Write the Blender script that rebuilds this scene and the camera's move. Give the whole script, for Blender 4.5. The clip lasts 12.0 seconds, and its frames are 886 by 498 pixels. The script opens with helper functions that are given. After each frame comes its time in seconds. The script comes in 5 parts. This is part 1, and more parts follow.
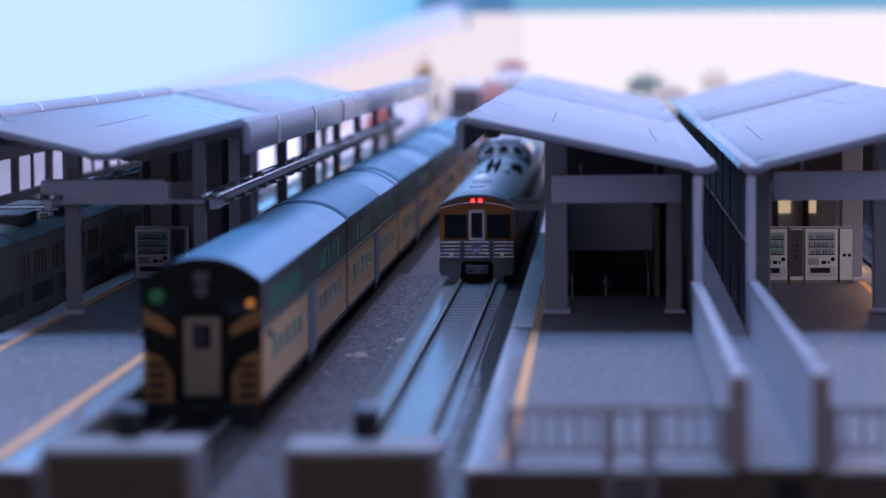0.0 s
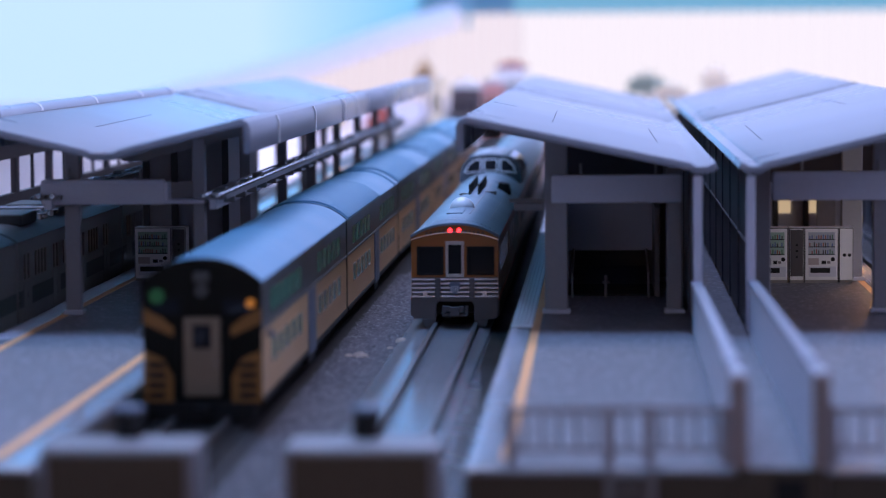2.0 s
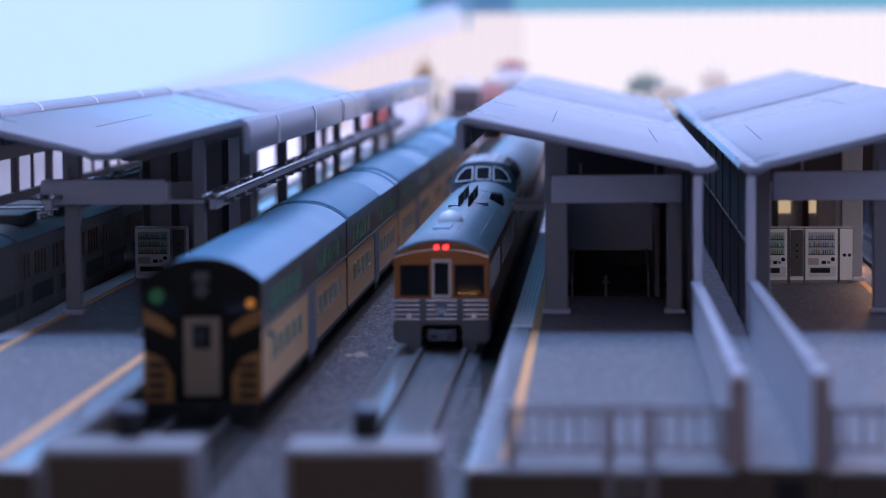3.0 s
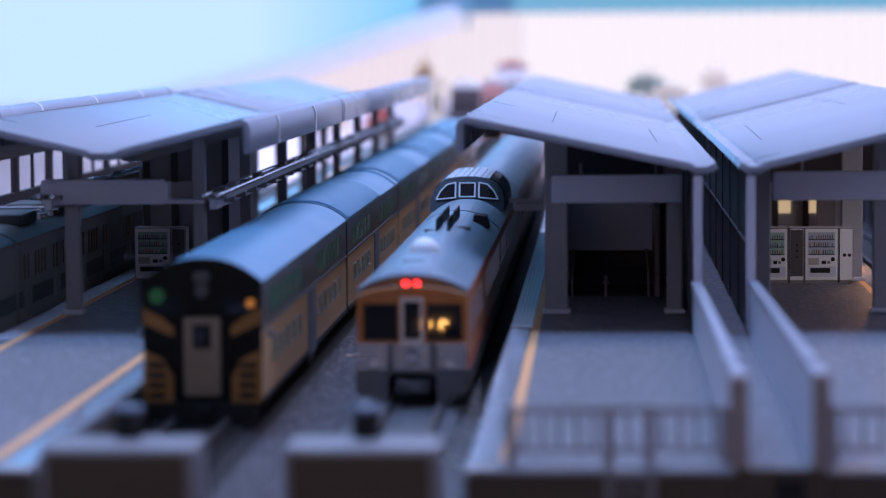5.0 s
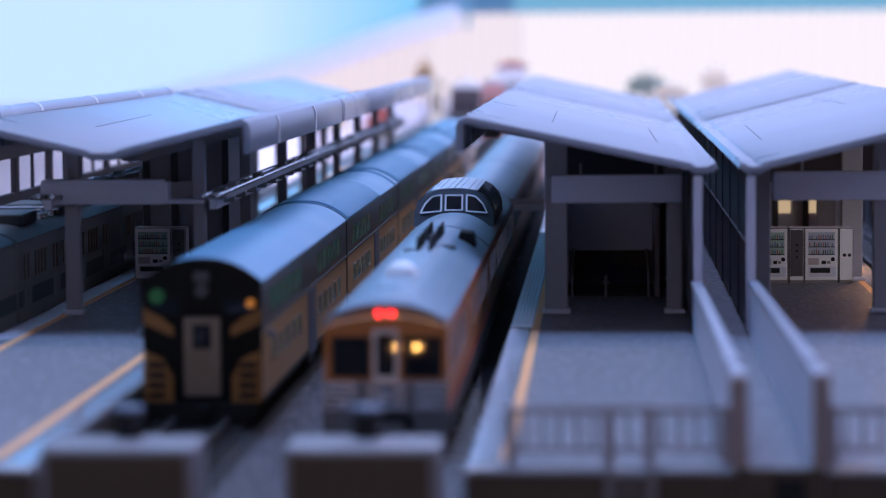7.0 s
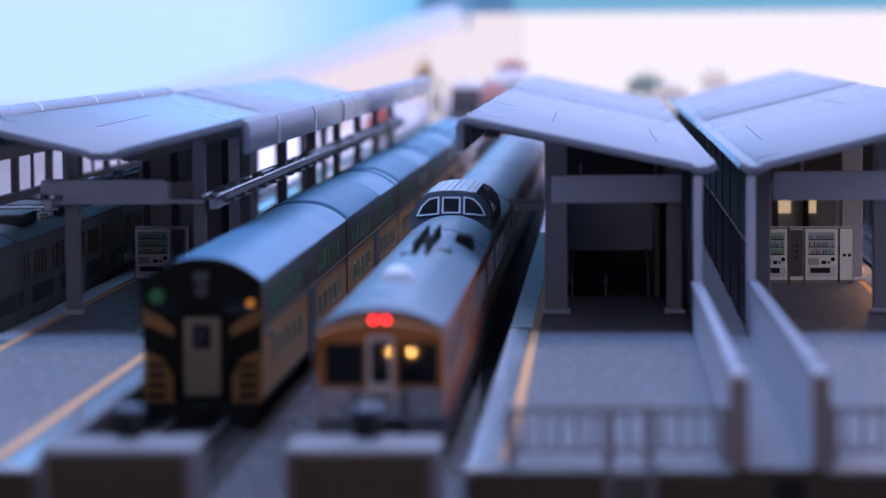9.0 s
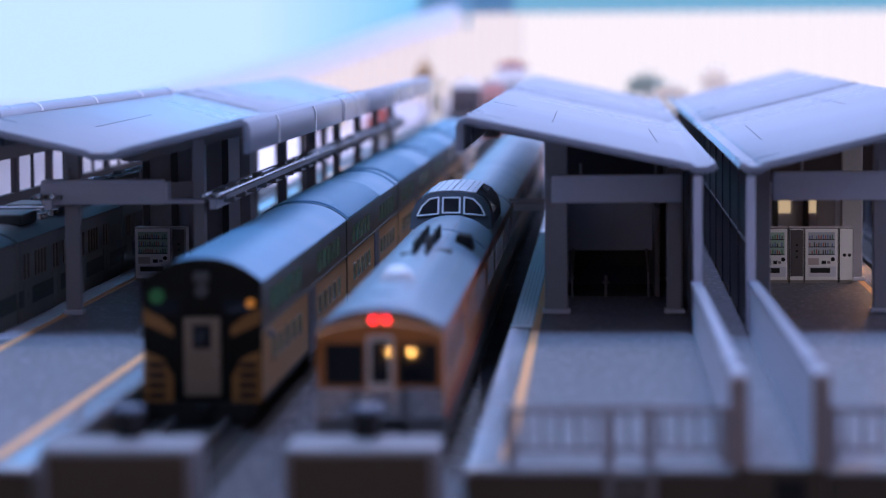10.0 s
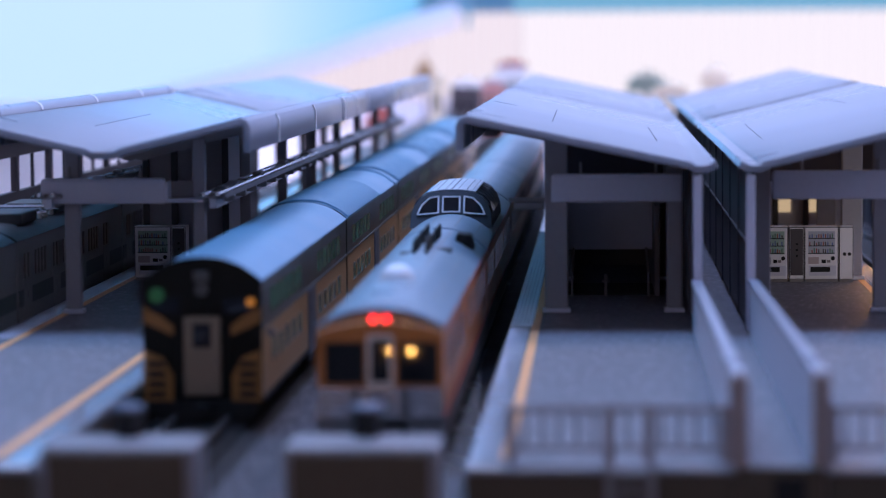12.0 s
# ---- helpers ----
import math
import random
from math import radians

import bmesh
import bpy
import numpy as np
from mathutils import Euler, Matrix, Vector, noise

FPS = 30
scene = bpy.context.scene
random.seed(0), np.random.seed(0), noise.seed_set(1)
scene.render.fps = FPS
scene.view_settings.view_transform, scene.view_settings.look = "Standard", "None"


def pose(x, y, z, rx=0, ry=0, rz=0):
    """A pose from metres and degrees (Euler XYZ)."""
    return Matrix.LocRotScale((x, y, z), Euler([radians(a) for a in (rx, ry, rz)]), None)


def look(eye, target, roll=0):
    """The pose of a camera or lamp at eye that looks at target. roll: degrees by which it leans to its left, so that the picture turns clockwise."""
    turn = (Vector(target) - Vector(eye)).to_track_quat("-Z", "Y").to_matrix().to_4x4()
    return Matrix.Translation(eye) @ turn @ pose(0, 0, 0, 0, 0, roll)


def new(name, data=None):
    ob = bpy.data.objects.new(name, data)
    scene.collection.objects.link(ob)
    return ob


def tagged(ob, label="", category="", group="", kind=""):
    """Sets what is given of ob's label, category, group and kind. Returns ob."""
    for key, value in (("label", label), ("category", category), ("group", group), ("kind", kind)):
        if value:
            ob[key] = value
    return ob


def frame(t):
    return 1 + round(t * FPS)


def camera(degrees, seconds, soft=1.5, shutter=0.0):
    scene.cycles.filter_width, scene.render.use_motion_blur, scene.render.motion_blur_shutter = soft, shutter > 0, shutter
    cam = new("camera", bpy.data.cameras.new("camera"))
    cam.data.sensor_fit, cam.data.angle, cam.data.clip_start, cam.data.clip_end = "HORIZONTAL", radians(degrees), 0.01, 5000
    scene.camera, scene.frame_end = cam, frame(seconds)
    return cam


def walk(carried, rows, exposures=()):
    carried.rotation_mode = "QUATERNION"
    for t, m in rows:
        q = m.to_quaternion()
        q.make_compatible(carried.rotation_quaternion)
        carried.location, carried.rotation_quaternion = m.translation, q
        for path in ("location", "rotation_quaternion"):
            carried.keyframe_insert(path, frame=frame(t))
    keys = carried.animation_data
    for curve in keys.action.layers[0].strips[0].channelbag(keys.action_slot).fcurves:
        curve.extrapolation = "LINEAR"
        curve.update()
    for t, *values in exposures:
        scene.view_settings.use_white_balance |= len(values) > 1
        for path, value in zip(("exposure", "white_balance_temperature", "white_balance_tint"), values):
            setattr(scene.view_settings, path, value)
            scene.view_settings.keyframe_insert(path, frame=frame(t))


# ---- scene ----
MM = 0.001
cam = camera(17.39, 12.0, soft=1.2)
cam.data.dof.use_dof = True
cam.data.dof.focus_distance = 0.690
cam.data.dof.aperture_fstop = 23
cam.data.dof.aperture_blades = 0


def eye(down, left, roll=-0.43):
    """Camera pose: degrees below the level and degrees left of the track's direction."""
    d, a = radians(down), radians(left)
    e = Vector((0, 0, 0.0662))
    way = Vector((-math.sin(a) * math.cos(d), math.cos(a) * math.cos(d), -math.sin(d)))
    return look(e, e + way, roll)


DOWN, LEFT = 4.20, 3.146
walk(cam, [(0, eye(DOWN, LEFT)), (10.3, eye(DOWN, LEFT)), (10.6, eye(DOWN + 0.018, LEFT)), (11.0, eye(DOWN + 0.048, LEFT - 0.008)),
           (11.5, eye(DOWN + 0.046, LEFT)), (12.0, eye(DOWN + 0.02, LEFT))],
     exposures=((0, 0.0), (12.0, 0.0)))

# ---- light ----
world = bpy.data.worlds.new("daylight")
scene.world = world
world.use_nodes = True
wn = world.node_tree.nodes
sky = wn.new("ShaderNodeTexSky")
sky.sky_type, sky.sun_disc, sky.sun_elevation, sky.sun_rotation = "NISHITA", False, radians(35), radians(-40)
wn["Background"].inputs["Strength"].default_value = 0.10
world.node_tree.links.new(sky.outputs[0], wn["Background"].inputs["Color"])


def area(name, at, to, size, power, colour, size_y=None, spread=180):
    data = bpy.data.lights.new(name, "AREA")
    data.shape, data.size, data.size_y = ("RECTANGLE" if size_y else "DISK"), size, size_y or size
    data.energy, data.color = power, colour
    data.spread = radians(spread)
    ob = new(name, data)
    ob.matrix_world = look(at, to)
    return ob


# Unseen lamps hung free in the room, standing in for window daylight.
area("upper_left_lamp", (-0.52, 0.76, 1.34), (-0.12, 0.64, 0.0), 0.36, 9.2, (0.10, 0.43, 0.85), 0.32)
# Fill added from mid-room so the town's near walls are lit.
area("town_fill_lamp", (0.10, 1.45, 1.30), (0.0, 1.9, 0.0), 1.2, 25.0, (0.72, 0.74, 1.0), 0.8)
area("overhead_lamp", (-0.10, 0.58, 1.38), (0.0, 0.60, 0.0), 0.45, 18.0, (0.30, 0.45, 1.0), 0.40)
# Unseen lamp added to brighten the vending machine fronts.
area("vending_fill_lamp", (0.098, 0.600, 0.034), (0.050, 0.691, 0.012), 0.014, 0.0016, (1.0, 0.88, 0.84), None, 60)
area("warm_platform_lamp", (0.0755, 0.728, 0.017), (0.060, 0.670, 0.004), 0.008, 0.018, (1.0, 0.48, 0.15))
for lamp_x in (-0.0464, -0.0420):
    area("warm_desk_lamp", (lamp_x, 0.24, 0.0175), (-0.034, 0.44, 0.016), 0.0028, 0.0042, (1.0, 0.50, 0.13))


# ---- materials ----
def rgb(c):
    return (*c, 1.0)


def mat(name, colour, rough=0.5, metal=0.0, vary=0.18, big=45.0, fine=900.0, bump=0.12, spec=0.5, dust=0.0, speck=0.0, coat=0.0):
    """Painted or moulded surface: blotches, fine grain, uneven gloss and slight relief; dust lightens patches."""
    m = bpy.data.materials.new(name)
    m.use_nodes = True
    nt = m.node_tree
    n, l = nt.nodes, nt.links
    b = n["Principled BSDF"]
    tc = n.new("ShaderNodeTexCoord")
    info = n.new("ShaderNodeObjectInfo")
    n1, n2 = n.new("ShaderNodeTexNoise"), n.new("ShaderNodeTexNoise")
    n1.inputs["Scale"].default_value, n2.inputs["Scale"].default_value = big, fine
    n1.inputs["Detail"].default_value, n2.inputs["Detail"].default_value = 4, 3
    l.new(tc.outputs["Object"], n1.inputs["Vector"])
    l.new(tc.outputs["Object"], n2.inputs["Vector"])
    mix = n.new("ShaderNodeMix")
    mix.data_type = "RGBA"
    lo = [max(0, c * (1 - vary)) for c in colour]
    hi = [min(1, c * (1 + vary) + dust) for c in colour]
    mix.inputs[6].default_value, mix.inputs[7].default_value = rgb(lo), rgb(hi)
    add = n.new("ShaderNodeMath")
    add.operation = "MULTIPLY_ADD"
    l.new(n2.outputs["Fac"], add.inputs[0])
    add.inputs[1].default_value = 0.5
    mul = n.new("ShaderNodeMath")
    mul.operation = "MULTIPLY"
    l.new(n1.outputs["Fac"], mul.inputs[0])
    mul.inputs[1].default_value = 0.5
    l.new(mul.outputs[0], add.inputs[2])
    rnd = n.new("ShaderNodeMath")
    rnd.operation = "MULTIPLY_ADD"
    l.new(info.outputs["Random"], rnd.inputs[0])
    rnd.inputs[1].default_value = 0.12
    l.new(add.outputs[0], rnd.inputs[2])
    l.new(rnd.outputs[0], mix.inputs[0])
    if speck:
        n3 = n.new("ShaderNodeTexNoise")
        n3.inputs["Scale"].default_value, n3.inputs["Detail"].default_value = 1000, 1
        l.new(tc.outputs["Object"], n3.inputs["Vector"])
        pick = n.new("ShaderNodeMapRange")
        pick.inputs["From Min"].default_value, pick.inputs["From Max"].default_value = 0.57, 0.68
        pick.inputs["To Max"].default_value = 0.55
        l.new(n3.outputs["Fac"], pick.inputs["Value"])
        over = n.new("ShaderNodeMix")
        over.data_type = "RGBA"
        l.new(pick.outputs[0], over.inputs[0])
        l.new(mix.outputs[2], over.inputs[6])
        over.inputs[7].default_value = rgb([min(1, c + speck) for c in colour])
        l.new(over.outputs[2], b.inputs["Base Color"])
    else:
        l.new(mix.outputs[2], b.inputs["Base Color"])
    mr = n.new("ShaderNodeMapRange")
    mr.inputs["To Min"].default_value, mr.inputs["To Max"].default_value = max(0.02, rough - 0.1), min(1, rough + 0.12)
    l.new(n1.outputs["Fac"], mr.inputs["Value"])
    l.new(mr.outputs[0], b.inputs["Roughness"])
    b.inputs["Metallic"].default_value = metal
    b.inputs["Coat Weight"].default_value, b.inputs["Coat Roughness"].default_value = coat, 0.12
    b.inputs["Specular IOR Level"].default_value = spec
    if bump:
        bp = n.new("ShaderNodeBump")
        bp.inputs["Strength"].default_value, bp.inputs["Distance"].default_value = bump, 0.0003
        l.new(n2.outputs["Fac"], bp.inputs["Height"])
        l.new(bp.outputs[0], b.inputs["Normal"])
    return m


def glow(name, colour, strength):
    m = bpy.data.materials.new(name)
    m.use_nodes = True
    b = m.node_tree.nodes["Principled BSDF"]
    b.inputs["Base Color"].default_value = rgb((0.02, 0.02, 0.02))
    b.inputs["Emission Color"].default_value, b.inputs["Emission Strength"].default_value = rgb(colour), strength
    return m


def sky_pane(name, near, far, x0, x1):
    """Daylight in a window that deepens evenly in colour from x0 to x1."""
    m = glow(name, near, 1.0)
    n, l = m.node_tree.nodes, m.node_tree.links
    tc, sep, mr, mix = n.new("ShaderNodeTexCoord"), n.new("ShaderNodeSeparateXYZ"), n.new("ShaderNodeMapRange"), n.new("ShaderNodeMix")
    mix.data_type = "RGBA"
    mr.inputs["From Min"].default_value, mr.inputs["From Max"].default_value = x0, x1
    mix.inputs[6].default_value, mix.inputs[7].default_value = rgb(near), rgb(far)
    l.new(tc.outputs["Object"], sep.inputs[0])
    l.new(sep.outputs[0], mr.inputs["Value"])
    l.new(mr.outputs[0], mix.inputs[0])
    l.new(mix.outputs[2], n["Principled BSDF"].inputs["Emission Color"])
    return m


def glassy(name, colour, rough=0.06):
    m = bpy.data.materials.new(name)
    m.use_nodes = True
    b = m.node_tree.nodes["Principled BSDF"]
    b.inputs["Base Color"].default_value = rgb(colour)
    b.inputs["Roughness"].default_value = rough
    b.inputs["Specular IOR Level"].default_value = 0.4
    return m


PLASTIC = mat("pale_grey_plastic", (0.58, 0.57, 0.63), 0.42, vary=0.10, bump=0.05)
COLUMN = mat("lavender_grey_column", (0.29, 0.275, 0.285), 0.5, vary=0.14)
PLASTIC_DARK = mat("mid_grey_plastic", (0.21, 0.19, 0.185), 0.5, vary=0.12)
ROOFPANEL = mat("canopy_roof_plastic", (0.245, 0.255, 0.295), 0.28, vary=0.04, big=9, fine=2600, bump=0.0, spec=0.6)
PLATFORM = mat("platform_paving", (0.150, 0.142, 0.152), 0.50, vary=0.45, big=30, fine=1500, bump=0.3, speck=0.25, spec=0.07)
COPING = mat("platform_coping", (0.30, 0.30, 0.32), 0.12, vary=0.15, bump=0.03, spec=1.0)
YELLOW = mat("yellow_line_paint", (0.74, 0.34, 0.13), 0.5, vary=0.2)
FRONTFACE = mat("platform_front_brown", (0.080, 0.060, 0.040), 0.65, vary=0.25, spec=0.2)
GROUND = mat("grey_brown_ballast", (0.056, 0.050, 0.055), 0.75, vary=0.5, big=60, fine=1300, bump=1.0, speck=0.16, spec=0.3)
ROADBED = mat("roadbed_grey", (0.085, 0.088, 0.095), 0.24, vary=0.3, fine=1600, bump=0.4, spec=1.0, speck=0.12)
SLEEPER = mat("sleeper_grey", (0.30, 0.305, 0.32), 0.17, vary=0.2, spec=1.0)
RAIL = mat("nickel_rail", (0.085, 0.08, 0.08), 0.36, metal=0.3, vary=0.15)
ORANGE = mat("armour_orange_paint", (0.37, 0.11, 0.014), 0.34, vary=0.08, bump=0.03)
UPGREY = mat("harbour_grey_paint", (0.105, 0.105, 0.11), 0.36, vary=0.12, bump=0.05)
# Grey roof tinted blue: part of the window sheen sits in the base colour.
UPROOF = mat("blue_tinted_roof_paint", (0.16, 0.225, 0.275), 0.36, vary=0.16, bump=0.06, spec=0.22, coat=0.04)
SILVER = mat("silver_trim", (0.62, 0.62, 0.66), 0.24, metal=0.85, vary=0.1, bump=0.03)
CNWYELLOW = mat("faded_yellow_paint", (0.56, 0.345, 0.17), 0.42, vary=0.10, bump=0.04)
# Cab-end yellow, painted darker to hold the shade on the front.
SHADEYELLOW = mat("shaded_nose_yellow", (0.27, 0.115, 0.02), 0.45, vary=0.3, bump=0.06)
CNWGREEN = mat("dark_green_paint", (0.008, 0.008, 0.006), 0.5, vary=0.2, bump=0.04, spec=0.12)
BAND = mat("grey_green_band_paint", (0.060, 0.062, 0.058), 0.4, vary=0.15)
# Azure daylight on the commuter car roofs is put into this blue.
GALROOF = mat("blue_tinted_car_roof", (0.070, 0.205, 0.315), 0.34, vary=0.25, bump=0.05, spec=0.35)
CREAM = mat("cream_door_paint", (0.21, 0.155, 0.10), 0.45, vary=0.15)
BLACK = mat("black_underframe", (0.010, 0.010, 0.010), 0.55, vary=0.3, spec=0.25)
DARKGREEN_TRAIN = mat("dark_green_livery", (0.045, 0.075, 0.058), 0.4, vary=0.15)
STEELBODY = mat("dull_stainless_body", (0.27, 0.275, 0.265), 0.4, metal=0.3, vary=0.12)
GLASS = glassy("dark_window_glass", (0.012, 0.013, 0.016), 0.025)
END_GLASS = glassy("dark_end_window_glass", (0.012, 0.013, 0.016), 0.03)
END_GLASS.node_tree.nodes["Principled BSDF"].inputs["Specular IOR Level"].default_value = 0.10
GLASS_GREEN = glassy("green_tinted_glass", (0.035, 0.17, 0.10), 0.22)
GLASS_GREEN.node_tree.nodes["Principled BSDF"].inputs["Specular IOR Level"].default_value = 0.03
DOORCREAM = mat("pale_cream_door_frame", (0.62, 0.52, 0.44), 0.4, vary=0.08)
LETTERS = mat("dark_brown_lettering", (0.14, 0.06, 0.03), 0.5, vary=0.1)
BLUE_GREY = mat("blue_grey_door_paint", (0.13, 0.16, 0.22), 0.4, vary=0.12)
WHITE = mat("white_enamel", (0.74, 0.72, 0.72), 0.4, vary=0.06, bump=0.02)
BUFFER = mat("buffer_block_grey", (0.19, 0.18, 0.19), 0.45, vary=0.1)
STONE = mat("pebble_tan", (0.30, 0.22, 0.17), 0.7, vary=0.3, bump=0.5)
REDLAMP = glow("red_marker_lamp", (1.0, 0.018, 0.022), 7.0)
AMBER = glow("amber_lamp", (1.0, 0.36, 0.05), 0.40)
GREENLAMP = glow("green_marker_lamp", (0.02, 0.5, 0.12), 0.07)


# ---- mesh tools (all in millimetres) ----
class Form:
    """Collects the faces of one mesh, in millimetres."""

    def __init__(self):
        self.v, self.f = [], []

    def add(self, verts, faces):
        k = len(self.v)
        self.v += [tuple(p) for p in verts]
        self.f += [tuple(i + k for i in q) for q in faces]
        return self

    def box(self, x0, x1, y0, y1, z0, z1):
        v = [(x, y, z) for z in (z0, z1) for y in (y0, y1) for x in (x0, x1)]
        return self.add(v, [(0, 2, 3, 1), (4, 5, 7, 6), (0, 1, 5, 4), (1, 3, 7, 5), (3, 2, 6, 7), (2, 0, 4, 6)])

    def along_y(self, profile, y0, y1):
        """Extrudes a closed (x, z) outline along y."""
        n = len(profile)
        v = [(x, y0, z) for x, z in profile] + [(x, y1, z) for x, z in profile]
        return self.add(v, [tuple(range(n)), tuple(range(2 * n - 1, n - 1, -1))] + [(i, i + n, (i + 1) % n + n, (i + 1) % n) for i in range(n)])

    def along_x(self, profile, x0, x1):
        """Extrudes a closed (y, z) outline along x."""
        n = len(profile)
        v = [(x0, y, z) for y, z in profile] + [(x1, y, z) for y, z in profile]
        return self.add(v, [tuple(range(n)), tuple(range(2 * n - 1, n - 1, -1))] + [(i, i + n, (i + 1) % n + n, (i + 1) % n) for i in range(n)])

    def rod(self, a, b, r, n=8, r2=None):
        a, b = Vector(a), Vector(b)
        q = (b - a).to_track_quat("Z", "Y")
        r2 = r if r2 is None else r2
        v = [a + q @ Vector((r * math.cos(i * math.tau / n), r * math.sin(i * math.tau / n), 0)) for i in range(n)]
        v += [b + q @ Vector((r2 * math.cos(i * math.tau / n), r2 * math.sin(i * math.tau / n), 0)) for i in range(n)]
        return self.add(v, [tuple(range(n)), tuple(range(2 * n - 1, n - 1, -1))] + [(i, i + n, (i + 1) % n + n, (i + 1) % n) for i in range(n)])

    def cap(self, c, r, h, n=14, rings=5):
        """A dome of radius r and height h."""
        v, f = [], []
        for k in range(rings):
            a = k / rings * math.pi / 2
            v += [(c[0] + r * math.cos(a) * math.cos(i * math.tau / n), c[1] + r * math.cos(a) * math.sin(i * math.tau / n), c[2] + h * math.sin(a)) for i in range(n)]
        v.append((c[0], c[1], c[2] + h))
        for k in range(rings - 1):
            f += [(k * n + i, k * n + (i + 1) % n, (k + 1) * n + (i + 1) % n, (k + 1) * n + i) for i in range(n)]
        top = (rings - 1) * n
        f += [(top + i, top + (i + 1) % n, len(v) - 1) for i in range(n)]
        return self.add(v, f)

    def mesh(self, name, bevel=0.0, smooth=False):
        bm = bmesh.new()
        vs = [bm.verts.new((x * MM, y * MM, z * MM)) for x, y, z in self.v]
        for q in self.f:
            try:
                bm.faces.new([vs[i] for i in q])
            except ValueError:
                pass
        bmesh.ops.recalc_face_normals(bm, faces=bm.faces)
        if bevel:
            edges = [e for e in bm.edges if len(e.link_faces) == 2 and e.calc_face_angle(0) > 0.6]
            bmesh.ops.bevel(bm, geom=edges, offset=bevel * MM, segments=2, profile=0.5, affect="EDGES", clamp_overlap=True)
        if smooth:
            for q in bm.faces:
                q.smooth = True
            for e in bm.edges:
                if len(e.link_faces) == 2 and e.calc_face_angle(0) > 0.7:
                    e.smooth = False
        me = bpy.data.meshes.new(name)
        bm.to_mesh(me)
        bm.free()
        return me


def part(name, form, material, parent=None, label="", bevel=0.0, smooth=False):
    me = form.mesh(name, bevel, smooth) if isinstance(form, Form) else form
    if not me.materials:
        me.materials.append(material)
    ob = new(name, me)
    if parent:
        ob.parent = parent
    return tagged(ob, label) if label else ob


def place(name, x, y, z, label, category, group="", kind=""):
    """A thing: an empty at its base."""
    ob = new(name)
    ob.empty_display_size = 0.004
    ob.location = (x * MM, y * MM, z * MM)
    return tagged(ob, label, category, group, kind)


def thick(line, t):
    """Closed outline of a bent sheet: the (x, z) line and its copy t below."""
    out = []
    for i, (x, z) in enumerate(line):
        a, b = line[max(0, i - 1)], line[min(len(line) - 1, i + 1)]
        dx, dz = b[0] - a[0], b[1] - a[1]
        d = math.hypot(dx, dz)
        out.append((x + dz / d * t, z - dx / d * t))
    return list(line) + out[::-1]


# ---- ground and room ----
BASE = -1.0
ground = part("ground", Form().box(-1600, 1600, -300, 3400, BASE - 12, BASE), GROUND)
tagged(ground, "grey-brown ballasted layout board with scattered grit", "ground", kind="structure")

# room: unseen side walls, ceiling and back wall that enclose and bounce light, far wall with its bright curtain and the
# tall pale window
WALL = mat("warm_grey_wall_paint", (0.54, 0.44, 0.38), 0.8, vary=0.06, big=3, fine=60)
tagged(part("wall_back", Form().box(-1600, 1600, -340, -300, -300, 1500), WALL), "unseen plain warm grey room wall", "wall", kind="structure")
tagged(part("wall_east", Form().box(1600, 1640, -340, 3440, -300, 1500), WALL), "unseen plain warm grey room wall", "wall", kind="structure")
tagged(part("wall_west", Form().box(-1640, -1600, -340, 3440, -300, 1500), WALL), "unseen plain warm grey room wall", "wall", kind="structure")
tagged(part("ceiling", Form().box(-1640, 1640, -340, 3440, 1500, 1540), WALL), "unseen plain dim room ceiling", "ceiling", kind="structure")
TEAL = mat("teal_blue_wall", (0.22, 0.44, 0.52), 0.7, vary=0.1, big=4, fine=80)
tagged(part("wall_north", Form().box(-1600, 1600, 3400, 3440, -300, 1500), TEAL), "teal blue far room wall", "wall", kind="structure")


